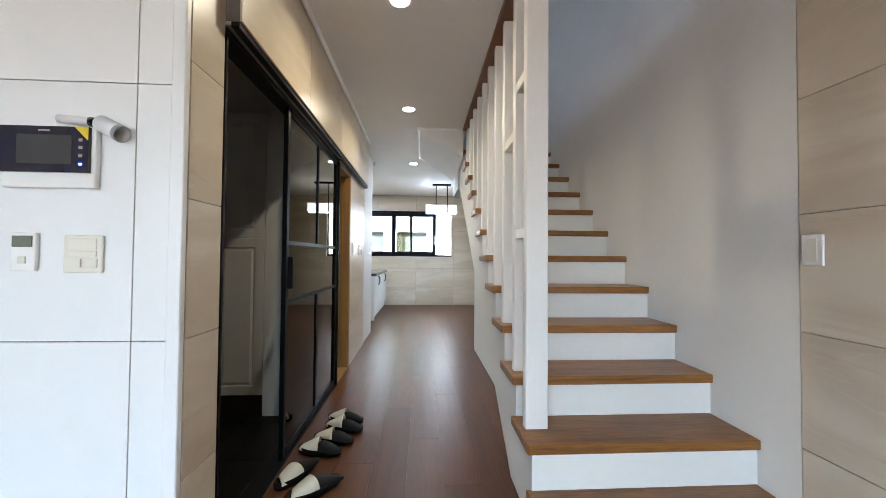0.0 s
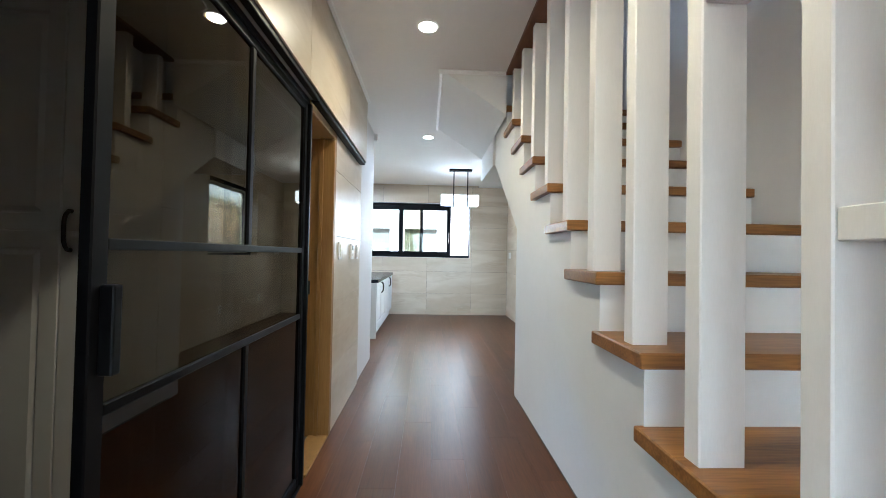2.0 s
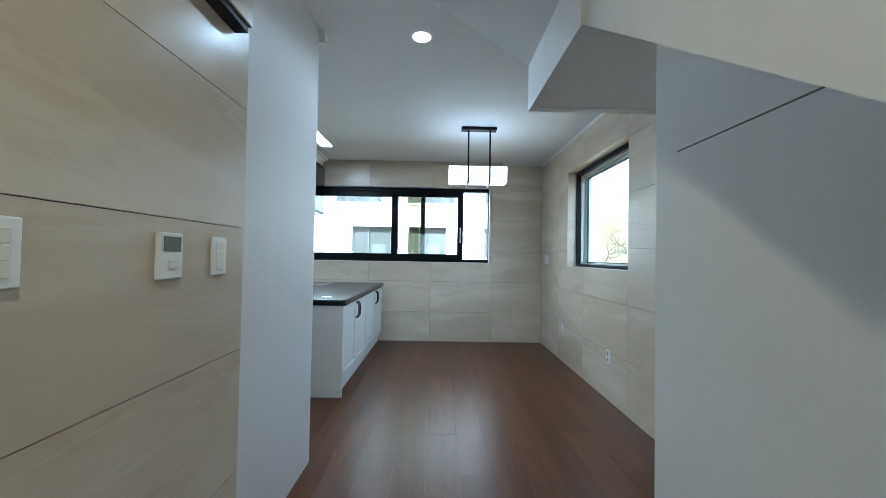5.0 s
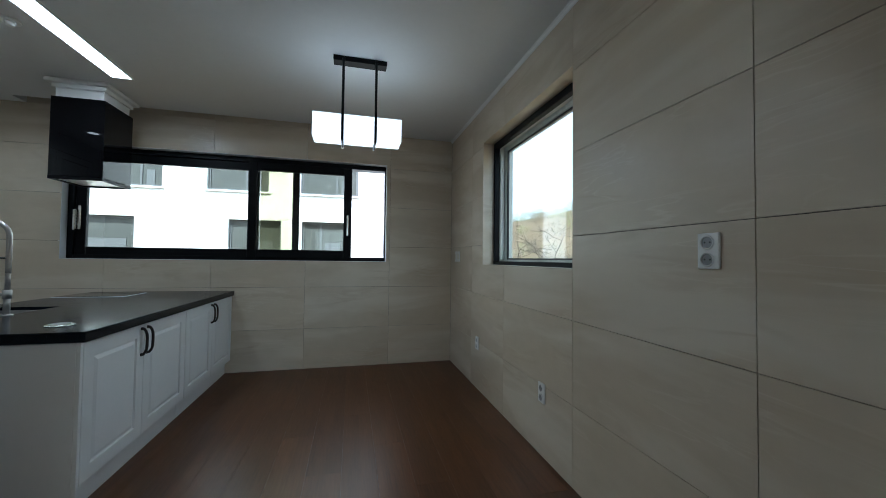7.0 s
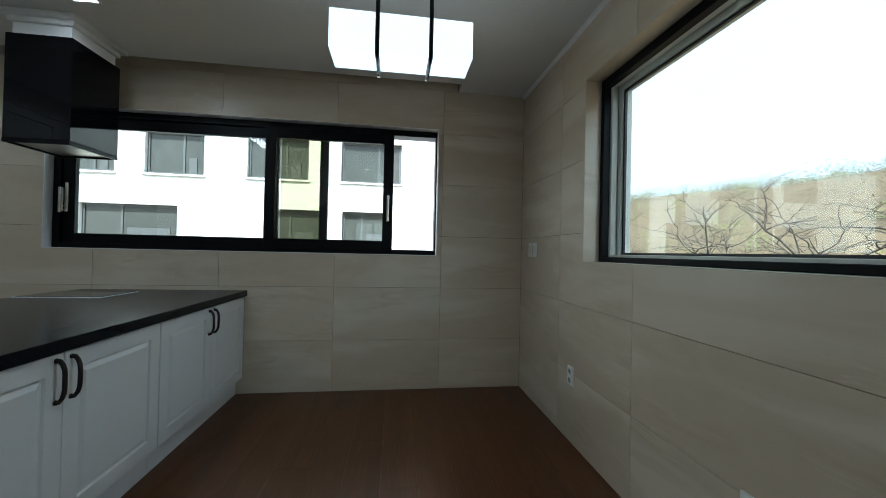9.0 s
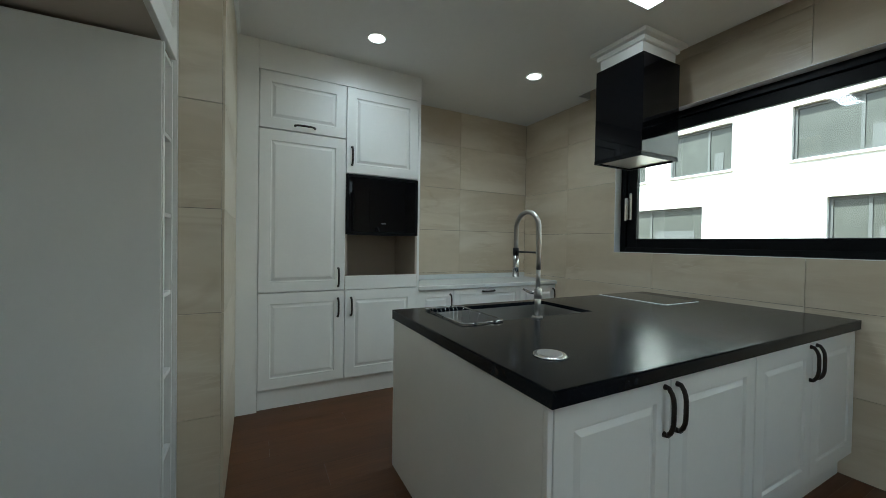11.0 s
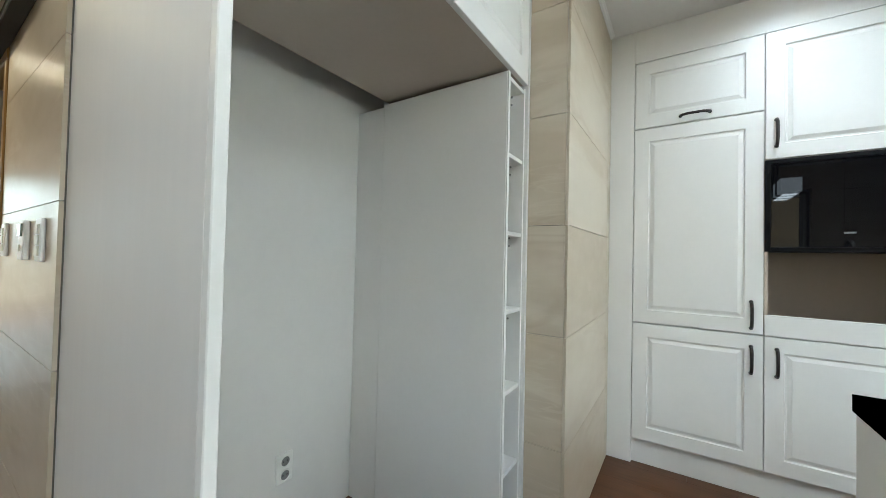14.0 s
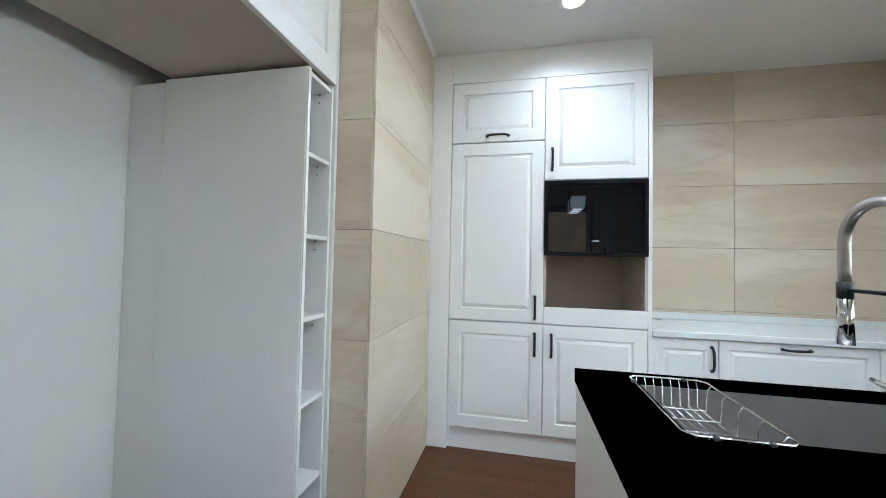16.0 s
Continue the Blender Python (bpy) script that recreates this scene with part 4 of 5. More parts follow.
def paper_roll(a, b, r, mat, name):
    bm = bmesh.new()
    a, b = Vector(a), Vector(b)
    way = (b - a).normalized()
    s = way.orthogonal().normalized()
    u = way.cross(s)
    rows = []
    for k in range(26):
        ang = 2 * math.pi * 1.15 * k / 25
        rr = r * (1 - 0.16 * k / 25)
        o = rr * (math.cos(ang) * s + math.sin(ang) * u)
        rows.append((bm.verts.new(a + o), bm.verts.new(b + o)))
    for p, q in zip(rows, rows[1:]):
        bm.faces.new((p[0], q[0], q[1], p[1])).smooth = True
    ob = part(name, bm, mat, roll)
    ob.modifiers.new("thickness", "SOLIDIFY").thickness = 0.0008


paper_roll((-1.0, PY - 0.018, 1.575), (-0.905, PY - 0.018, 1.568), 0.014, SHEET, "sheet")
paper_roll((-0.906, PY - 0.018, 1.568), (-0.872, PY - 0.018, 1.562), 0.0165, NAVY, "band")
paper_roll((-0.874, PY - 0.020, 1.563), (-0.80, PY - 0.035, 1.525), 0.027, SHEET, "open_end")
paper_roll((-0.812, PY - 0.0325, 1.531), (-0.80, PY - 0.035, 1.525), 0.0275, GREY_PLASTIC, "printed_edge")

for ob in (*phone.children, *roll.children):
    if ob.name.split(".")[0] not in ("plate",):
        ob.location = (-0.014, 0, -0.012)
for ob in (phone, roll):
    ob.location += Vector((0.026, 0, -0.008))

# ---------------------------------------------------------------- fridge recess
PX0, PX1 = -0.655, -0.635
recess_side = thing("recess_side_panel", (PX0, 4.5, 0), "tall white side panel of the fridge recess", "panel")
box_part("board", (PX0, PX1, 4.122, 4.906, 0.0, CEIL), GREY_PANEL, recess_side, 0.001)
box_part("edge_band", (PX0 - 0.001, PX1 + 0.0005, 4.9065, 4.928, 0.0, CEIL), LACQUER, recess_side, 0.002)
solid("recess_wall_face", [(-0.728, PX0 - 0.001, 4.122, 4.35, 0, CEIL)], PAPER, "white wall end behind the side panel", "wall")
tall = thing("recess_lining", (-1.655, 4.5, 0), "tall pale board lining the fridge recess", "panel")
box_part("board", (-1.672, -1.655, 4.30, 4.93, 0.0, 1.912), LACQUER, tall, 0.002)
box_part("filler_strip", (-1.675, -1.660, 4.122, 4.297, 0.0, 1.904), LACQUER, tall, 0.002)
shelf = thing("shelf_unit", (-1.76, 4.75, 0), "narrow white open shelf unit beside the fridge recess", "shelf unit")
box_part("side", (-1.845, -1.829, 4.55, 4.931, 0.0, 1.912), LACQUER, shelf, 0.001)
box_part("back", (-1.829, -1.673, 4.55, 4.56, 0.0, 1.912), LACQUER, shelf, 0.001)
box_part("edge", (-1.6725, -1.6555, 4.931, 4.936, 0.0, 1.912), LACQUER, shelf, 0.001)
for z in (0.05, 0.36, 0.672, 0.985, 1.292, 1.597, 1.897):
    box_part("shelf", (-1.829, -1.673, 4.562, 4.928, z - 0.008, z + 0.008), LACQUER, shelf, 0.001)
    for dz in ((0.012, 0.045) if z > 0.1 else ()):
        box_part("shelf_pin", (-1.8295, -1.824, 4.872, 4.880, z - dz - 0.004, z - dz + 0.004), GREY_PLASTIC, shelf, 0.001)
        box_part("shelf_pin", (-1.678, -1.6725, 4.872, 4.880, z - dz - 0.004, z - dz + 0.004), GREY_PLASTIC, shelf, 0.001)
over = thing("overhead_cabinet", (-1.25, 4.6, 1.93), "white overhead cabinet above the fridge recess", "cabinet")
# beige covers the rear too: shade of the gap behind put into colour
box_part("body", (-1.853, PX0 - 0.001, 4.30, 4.92, 1.93, CEIL - 0.07), NICHE_BOARD, over, 0.001, "beige board underside, its tone also darkening the gap behind")
for a, b in ((-1.853, -1.252), (-1.248, PX0 - 0.003)):
    panel_leaf("door", over, 1, 4.943, 1, a, b, 1.925, CEIL - 0.072, LACQUER, 0.02, 0.09)
bm = bmesh.new()
prism(bm, [(4.921, CEIL - 0.07), (4.95, CEIL - 0.07), (4.955, CEIL - 0.045), (4.985, CEIL - 0.02), (4.99, CEIL - 0.001), (4.921, CEIL - 0.001)], 0, -1.853, PX1 + 0.035)
part("cornice", bm, LACQUER, over, "stepped white cornice")
socket(1, 4.12, 1, -1.30, 0.31, True, "socket in the recess")

# ---------------------------------------------------------------- tall cabinets
CF = -2.83


def cab(name, y0, y1, z0, z1, label, leaves, depth=0.505, hollow=False):
    th = thing(name, ((CF + CF - depth) / 2, (y0 + y1) / 2, z0), label, "cabinet", "fitted kitchen cabinets")
    if hollow:
        for nm, b in zip(("side_board", "side_board", "bottom_board", "top_board", "back_board"), ((CF - depth, CF - 0.002, y0, y0 + 0.016, z0, z1), (CF - depth, CF - 0.002, y1 - 0.016, y1, z0, z1), (CF - depth, CF - 0.002, y0 + 0.016, y1 - 0.016, z0, z0 + 0.016), (CF - depth, CF - 0.002, y0 + 0.016, y1 - 0.016, z1 - 0.016, z1), (CF - depth, CF - depth + 0.01, y0 + 0.016, y1 - 0.016, z0 + 0.016, z1 - 0.016))):
            box_part(nm, b, NICHE_BOARD, th, 0.0)
    else:
        box_part("body", (CF - depth, CF - 0.021, y0, y1, z0, z1), LACQUER, th, 0.001)
    for a, b, c, d, hu, hz, up in leaves:
        leaf = panel_leaf("door", th, 0, CF, 1, a, b, c, d, LACQUER, 0.02, 0.075)
        bow_handle(leaf, 0, CF, 1, hu, hz, 0.135, up)
    return th


YA, YB, YC = 5.245, 5.841, 6.437
cab("top_cabinet", YA, YB, 1.985, 2.385, "white flap cabinet with a moulded door", [(YA + 0.002, YB - 0.002, 1.987, 2.383, 5.545, 2.025, False)])
cab("tall_cabinet", YA, YB, 0.832, 1.981, "tall white larder cabinet with moulded door", [(YA + 0.002, YB - 0.002, 0.834, 1.979, YB - 0.05, 0.93, True)])
cab("base_cabinet", YA, YB, 0.146, 0.828, "white base cabinet with moulded door", [(YA + 0.002, YB - 0.002, 0.148, 0.826, YB - 0.05, 0.70, True)])
cab("top_cabinet", YB, YC, 1.728, 2.385, "white wall cabinet above the microwave", [(YB + 0.002, YC - 0.002, 1.73, 2.383, YB + 0.045, 1.86, True)])
cab("base_cabinet", YB, YC, 0.146, 0.828, "white base cabinet with moulded door", [(YB + 0.002, YC - 0.002, 0.148, 0.826, YB + 0.05, 0.70, True)])
niche = cab("niche_cabinet", YB, YC, 0.832, 1.724, "white open appliance recess below the microwave", [], 0.505, True)
box_part("apron", (CF - 0.02, CF, YB + 0.002, YC - 0.002, 0.832, 0.937), LACQUER, niche, 0.002)
micro = thing("built_in_microwave", (CF - 0.2, 6.139, 1.262), "black glass built-in microwave in white cabinet", "microwave")
box_part("body", (CF - 0.42, CF - 0.004, YB + 0.02, YC - 0.02, 1.262, 1.70), BLACK_PLASTIC, micro)
bars("trim_frame", 0, CF - 0.004, CF + 0.012, YB + 0.001, YC - 0.001, 1.258, 1.722, 0.022, BLACK, micro, "black trim frame", 0.002)
box_part("glass_front", (CF - 0.003, CF + 0.009, YB + 0.024, YC - 0.024, 1.281, 1.699), BLACK_GLOSS, micro, 0.001)
box_part("logo_bar", (CF + 0.0085, CF + 0.0098, 6.12, 6.16, 1.345, 1.353), GREY_PLASTIC, micro, 0.0)
solid("cabinet_filler", [(CF - 0.505, CF - 0.001, 5.113, YA - 0.001, 0, CEIL), (CF - 0.505, CF - 0.001, YA, 6.437, 2.387, CEIL), (CF - 0.505, CF - 0.003, YC + 0.001, YC + 0.022, 0.0, CEIL), (CF - 0.05, CF - 0.03, YA, YC, 0.0, 0.144)], LACQUER, "white filler boards and plinth of the tall cabinets", "trim")

# low counter along the west wall
LF = -2.85


def low_cabinet(y0, y1, label, drawer):
    th = thing("base_cabinet", ((LF + BX) / 2, (y0 + y1) / 2, 0.12), label, "cabinet", "low cabinets under the pale counter")
    box_part("body", (BX + 0.002, LF - 0.021, y0, y1, 0.12, 0.792), LACQUER, th, 0.001)
    if drawer:
        for c, d in ((0.13, 0.455), (0.46, 0.789)):
            leaf = panel_leaf("drawer", th, 0, LF, 1, y0 + 0.002, y1 - 0.002, c, d, LACQUER, 0.02, 0.05)
            bow_handle(leaf, 0, LF, 1, (y0 + y1) / 2, d - 0.028, 0.13, False)
    else:
        leaf = panel_leaf("door", th, 0, LF, 1, y0 + 0.002, y1 - 0.002, 0.13, 0.789, LACQUER, 0.02, 0.06)
        bow_handle(leaf, 0, LF, 1, y1 - 0.035, 0.68, 0.135)


low_cabinet(YC + 0.024, 6.81, "narrow white base cabinet with moulded door", False)
low_cabinet(6.81, 7.56, "white drawer cabinet under a pale counter", True)
low_cabinet(7.56, FW - 0.002, "white base cabinet with moulded door", False)
solid("low_plinth", [(BX + 0.01, LF - 0.05, YC + 0.024, FW - 0.002, 0, 0.118)], LACQUER, "white plinth under the low cabinets", "trim")
top2 = tagged(new("worktop", None), "pale grey quartz worktop against the tiled wall", "worktop")
top2.location = ((BX + LF) / 2, 7.2, 0.795)
box_part("slab", (BX + 0.001, LF + 0.02, YC + 0.024, FW - 0.001, 0.794, 0.832), PALE_TOP, top2, 0.004)
box_part("upstand", (BX + 0.001, BX + 0.016, YC + 0.024, FW - 0.001, 0.832, 0.88), PALE_TOP, top2, 0.003)

offcut = thing("drawer_stop", (-3.27, 6.60, 0.833), "small grey plastic fitting lying on the pale worktop", "fitting")
bm = bmesh.new()
tube(bm, [(-3.29, 6.53, 0.838), (-3.28, 6.60, 0.838), (-3.255, 6.655, 0.837)], 0.005, 8, 0.0035)
part("body", bm, GREY_PLASTIC, offcut)

# ---------------------------------------------------------------- island
IX0, IX1, IY0, IY1, IZ = -1.882, -0.688, 5.893, FW - 0.002, 0.836
SX0, SX1, SY0, SY1 = -1.82, -1.42, 6.07, 6.90
for n, (a, b) in enumerate(((5.915, 6.968), (6.972, 8.02))):
    m = (a + b) / 2 if n else 6.415
    th = thing("island_cabinet", ((IX0 + IX1) / 2, (a + b) / 2, 0.0), "white island base cabinet with two moulded doors", "cabinet", "cabinets of the kitchen island")
    box_part("body", (-1.0, -0.726, a, b, 0.13, 0.786), LACQUER, th, 0.001)
    box_part("rear_panel", (IX0 + 0.02, IX0 + 0.04, a, b, 0.0, 0.786), LACQUER, th, 0.001)
    box_part("plinth", (-0.99, -0.755, a, b, 0.0, 0.128), LACQUER, th, 0.001)
    for c, d, hu in ((a + 0.002, m - 0.0015, m - 0.032), (m + 0.0015, b - 0.002, m + 0.032)):
        leaf = panel_leaf("door", th, 0, -0.705, 1, c, d, 0.135, 0.782, LACQUER, 0.02, 0.07)
        bow_handle(leaf, 0, -0.705, 1, hu, 0.684, 0.15)
end_panel = thing("island_end_panel", (-1.29, 5.905, 0.0), "plain white end panel of the kitchen island", "panel")
box_part("board", (IX0 + 0.015, -0.7235, 5.897, 5.914, 0.0, 0.787), LACQUER, end_panel, 0.001)
box_part("edge_band", (-0.7225, -0.705, 5.896, 5.914, 0.0, 0.787), LACQUER, end_panel, 0.0015)

top = thing("island_worktop", (-1.27, 6.96, 0.788), "black speckled quartz worktop on the island", "worktop")
bm = bmesh.new()
for r in rect_cut((IX0, IX1, IY0, IY1), (SX0, SX1, SY0, SY1)):
    box(bm, r[0], r[1], r[2], r[3], 0.789, IZ)
bmesh.ops.remove_doubles(bm, verts=bm.verts[:], dist=1e-5)
part("slab", bm, QUARTZ, top)
bm = bmesh.new()
tube(bm, [(IX1 - 0.004, IY0 + 0.004, IZ - 0.0045), (IX1 - 0.004, IY1, IZ - 0.0045)], 0.0048, 8)
tube(bm, [(IX0, IY0 + 0.004, IZ - 0.0045), (IX1 - 0.004, IY0 + 0.004, IZ - 0.0045)], 0.0048, 8)
part("rounded_edge", bm, QUARTZ, top)

sink = thing("sink", ((SX0 + SX1) / 2, 6.48, 0.58), "undermounted brushed steel sink in the island", "sink")
bm = bmesh.new()
prof = [(0.012, 0.787), (0.012, 0.588), (-0.02, 0.584), (-0.02, 0.597), (-0.009, 0.60), (-0.006, 0.625), (-0.004, 0.815), (-0.001, 0.815), (-0.001, 0.787)]
rings = []
for e, zz in prof:
    ring = []
    for cx, cy, a0 in ((SX1, SY1, 0), (SX0, SY1, 90), (SX0, SY0, 180), (SX1, SY0, 270)):
        r = 0.03
        sx, sy = (-1 if cx == SX1 else 1), (-1 if cy == SY1 else 1)
        for k in range(5):
            a = radians(a0 + 22.5 * k)
            ring.append(bm.verts.new((cx + sx * r + (r + e) * math.cos(a), cy + sy * r + (r + e) * math.sin(a), zz)))
    rings.append(ring)
for a, b in zip(rings, rings[1:]):
    for k in range(20):
        bm.faces.new((a[k], a[(k + 1) % 20], b[(k + 1) % 20], b[k]))
for k in range(20):
    bm.faces.new((rings[-1][k], rings[-1][(k + 1) % 20], rings[0][(k + 1) % 20], rings[0][k]))
bm.faces.new(rings[3])
bm.faces.new(rings[2][::-1])
bmesh.ops.recalc_face_normals(bm, faces=bm.faces[:])
part("basin", bm, STEEL, sink)
bm = bmesh.new()
disc(bm, -1.62, 6.48, 0.601, 0.606, 0.05, 0.045)
part("drain", bm, CHROME, sink)
rack = thing("sink_rack", (-1.62, 6.19, IZ), "chrome wire drying rack over the sink", "drying rack")
RX0, RX1, RY0, RY1 = -1.822, -1.395, 6.055, 6.28
z = IZ + 0.006
bm = bmesh.new()
loop = [(RX0 + 0.02, RY0, z), (RX1 - 0.02, RY0, z), (RX1, RY0 + 0.02, z), (RX1, RY1 - 0.02, z), (RX1 - 0.02, RY1, z), (RX0 + 0.02, RY1, z), (RX0, RY1 - 0.02, z), (RX0, RY0 + 0.02, z), (RX0 + 0.02, RY0, z)]
tube(bm, loop, 0.0032, 6)
part("rim", bm, CHROME, rack)
zb = IZ - 0.075
for i in range(8):
    y = RY0 + 0.024 + i * 0.0253
    bm = bmesh.new()
    tube(bm, [(RX0 + 0.001, y, z), (RX0 + 0.012, y, z - 0.02), (RX0 + 0.016, y, zb), (RX1 - 0.016, y, zb), (RX1 - 0.012, y, z - 0.02), (RX1 - 0.001, y, z)], 0.0018, 5)
    part("wire", bm, CHROME, rack)
for i in range(5):
    x = RX0 + 0.05 + i * 0.082
    bm = bmesh.new()
    tube(bm, [(x, RY0 + 0.001, z), (x, RY0 + 0.012, z - 0.015), (x, RY0 + 0.016, zb + 0.004), (x, RY1 - 0.016, zb + 0.004), (x, RY1 - 0.012, z - 0.015), (x, RY1 - 0.001, z)], 0.002, 5)
    part("cross_wire", bm, CHROME, rack)
for x, y in ((RX0 + 0.06, RY0), (RX1, RY0 + 0.06), (RX1, RY1 - 0.06), (RX0, RY1 - 0.06)):
    box_part("rubber_clip", (x - 0.007, x + 0.007, y - 0.007, y + 0.007, IZ + 0.0005, IZ + 0.0105), BLACK_PLASTIC, rack, 0.003)

FX, FY = -1.41, 6.49
tap = thing("kitchen_faucet", (FX, FY, IZ), "tall chrome spring-neck kitchen faucet with black collar", "faucet")
bm = bmesh.new()
disc(bm, FX, FY, IZ, IZ + 0.008, 0.028, 0.026, 24)
disc(bm, FX, FY, IZ + 0.008, IZ + 0.115, 0.0145, 0.0145, 24)
disc(bm, FX, FY, IZ + 0.095, IZ + 0.145, 0.0195, 0.0195, 24)
part("base", bm, STEEL, tap)
bm = bmesh.new()
tube(bm, [(FX, FY, IZ + 0.14), (FX, FY, IZ + 0.26)], 0.0115, 12)
part("stem", bm, STEEL, tap)
bm = bmesh.new()
arc = [(FX, FY, IZ + 0.24 + 0.035 * i) for i in range(6)]
R = 0.089
arc += [(FX - R + R * math.cos(a), FY, IZ + 0.445 + R * math.sin(a)) for a in (math.pi * i / 14 for i in range(1, 15))]
arc += [(FX - 2 * R, FY, IZ + 0.445 - 0.035 * i) for i in range(1, 4)]
tube(bm, arc, 0.0125, 12)
part("spring_hose", bm, STEEL, tap, "coiled steel hose")
bm = bmesh.new()
tube(bm, [(FX - 2 * R, FY, IZ + 0.345), (FX - 2 * R, FY, IZ + 0.305)], 0.016, 14)
part("collar", bm, BLACK_PLASTIC, tap, "black collar")
bm = bmesh.new()
tube(bm, [(FX - 2 * R, FY, IZ + 0.305), (FX - 2 * R, FY, IZ + 0.19)], 0.0155, 14, 0.0175)
part("spray_head", bm, CHROME, tap)
bm = bmesh.new()
tube(bm, [(FX, FY, IZ + 0.325), (FX - 2 * R + 0.01, FY, IZ + 0.325)], 0.005, 8)
part("support_arm", bm, BLACK_PLASTIC, tap)
bm = bmesh.new()
tube(bm, [(FX - 0.012, FY - 0.004, IZ + 0.12), (FX - 0.04, FY - 0.016, IZ + 0.122), (FX - 0.075, FY - 0.03, IZ + 0.135)], 0.009, 10, 0.005)
part("lever", bm, CHROME, tap)

pop = thing("pop_up_socket", (-0.915, 6.10, IZ), "round steel pop-up socket set in the worktop", "pop-up socket")
bm = bmesh.new()
disc(bm, -0.915, 6.10, IZ, IZ + 0.006, 0.058, 0.052)
part("ring", bm, CHROME, pop)
bm = bmesh.new()
disc(bm, -0.915, 6.10, IZ + 0.005, IZ + 0.0085, 0.042, 0.040)
part("cap", bm, STEEL, pop)
hob = thing("induction_hob", (-1.66, 7.69, IZ), "black glass hob with a pale rim set in the worktop", "hob")
box_part("rim", (-1.93 + 0.06, -1.375, 7.50, 7.86, IZ, IZ + 0.004), PANEL, hob, 0.001)
box_part("glass_top", (-1.93 + 0.072, -1.387, 7.512, 7.848, IZ + 0.003, IZ + 0.0065), BLACK_GLOSS, hob, 0.001)

# ---------------------------------------------------------------- hood, lights, detector
HX0, HX1, HY0, HY1 = -1.865, -1.503, 7.41, 7.80
hood = thing("cooker_hood", ((HX0 + HX1) / 2, (HY0 + HY1) / 2, 1.785), "black box cooker hood hanging from the ceiling", "cooker hood")
box_part("body", (HX0, HX1, HY0, HY1, 1.81, 2.445), BLACK_GLOSS, hood, 0.003)
bars_bm = bmesh.new()
for b in ((HX0, HX1, HY0, HY0 + 0.012, 1.785, 1.81), (HX0, HX1, HY1 - 0.012, HY1, 1.785, 1.81), (HX0, HX0 + 0.012, HY0 + 0.012, HY1 - 0.012, 1.785, 1.81), (HX1 - 0.012, HX1, HY0 + 0.012, HY1 - 0.012, 1.785, 1.81)):
    box(bars_bm, *b)
part("lower_rim", bars_bm, BLACK, hood)
box_part("filter", (HX0 + 0.013, HX1 - 0.013, HY0 + 0.013, HY1 - 0.013, 1.797, 1.808), STEEL, hood, 0.0)
box_part("neck", (HX0 + 0.02, HX1 - 0.02, HY0 + 0.02, HY1 - 0.02, 2.445, CEIL - 0.04), LACQUER, hood, 0.001)
bm = bmesh.new()
for e, za, zb2 in ((0.0, 2.52, 2.553), (0.032, 2.553, CEIL - 0.001)):
    box(bm, HX0 - e, HX1 + e, HY0 - e, HY1 + e, za, zb2, 0.004)
part("cornice", bm, LACQUER, hood, "stepped white ceiling collar")

for lx, ly, lc, watts in DOWNLIGHTS:
    d = thing("downlight", (lx, ly, CEIL - 0.01), "round recessed ceiling downlight, lit", "downlight", "ceiling downlights")
    bm = bmesh.new()
    n = 32
    rings = [[bm.verts.new((lx + r * math.cos(2 * math.pi * k / n), ly + r * math.sin(2 * math.pi * k / n), zz)) for k in range(n)] for r, zz in ((0.066, CEIL - 0.001), (0.063, CEIL - 0.007), (0.053, CEIL - 0.008), (0.051, CEIL - 0.001))]
    for a, b in zip(rings, rings[1:]):
        for k in range(n):
            bm.faces.new((a[k], a[(k + 1) % n], b[(k + 1) % n], b[k])).smooth = True
    part("ring", bm, WHITE_PLASTIC, d)
    bm = bmesh.new()
    disc(bm, lx, ly, CEIL - 0.006, CEIL - 0.002, 0.051)
    part("lens", bm, BULB if lc is WARM else BULB_COOL, d, "glowing lens")
led = thing("ceiling_light_bar", (-1.305, 6.655, CEIL - 0.01), "long recessed white light bar in the ceiling, lit", "ceiling light")
bm = bmesh.new()
for b in ((-1.378, -1.370, 6.06, 7.25, CEIL - 0.010, CEIL - 0.0005), (-1.240, -1.232, 6.06, 7.25, CEIL - 0.010, CEIL - 0.0005), (-1.37, -1.24, 6.06, 6.068, CEIL - 0.010, CEIL - 0.0005), (-1.37, -1.24, 7.242, 7.25, CEIL - 0.010, CEIL - 0.0005)):
    box(bm, *b)
part("trim", bm, WHITE_PLASTIC, led)
box_part("diffuser", (-1.37, -1.24, 6.068, 7.242, CEIL - 0.007, CEIL - 0.001), LED, led, 0.0, "glowing diffuser")
det = thing("smoke_detector", (-1.535, 6.60, CEIL), "small white ceiling detector", "detector")
bm = bmesh.new()
disc(bm, -1.535, 6.60, CEIL - 0.012, CEIL, 0.045, 0.05)
disc(bm, -1.535, 6.60, CEIL - 0.035, CEIL - 0.012, 0.018, 0.026)
part("body", bm, WHITE_PLASTIC, det)

pend = thing("pendant_lamp", (0.51, 6.50, CEIL), "white box pendant lamp on two black rods", "pendant lamp")
box_part("ceiling_plate", (0.325, 0.69, 6.46, 6.54, CEIL - 0.035, CEIL - 0.0005), BLACK, pend, 0.003)
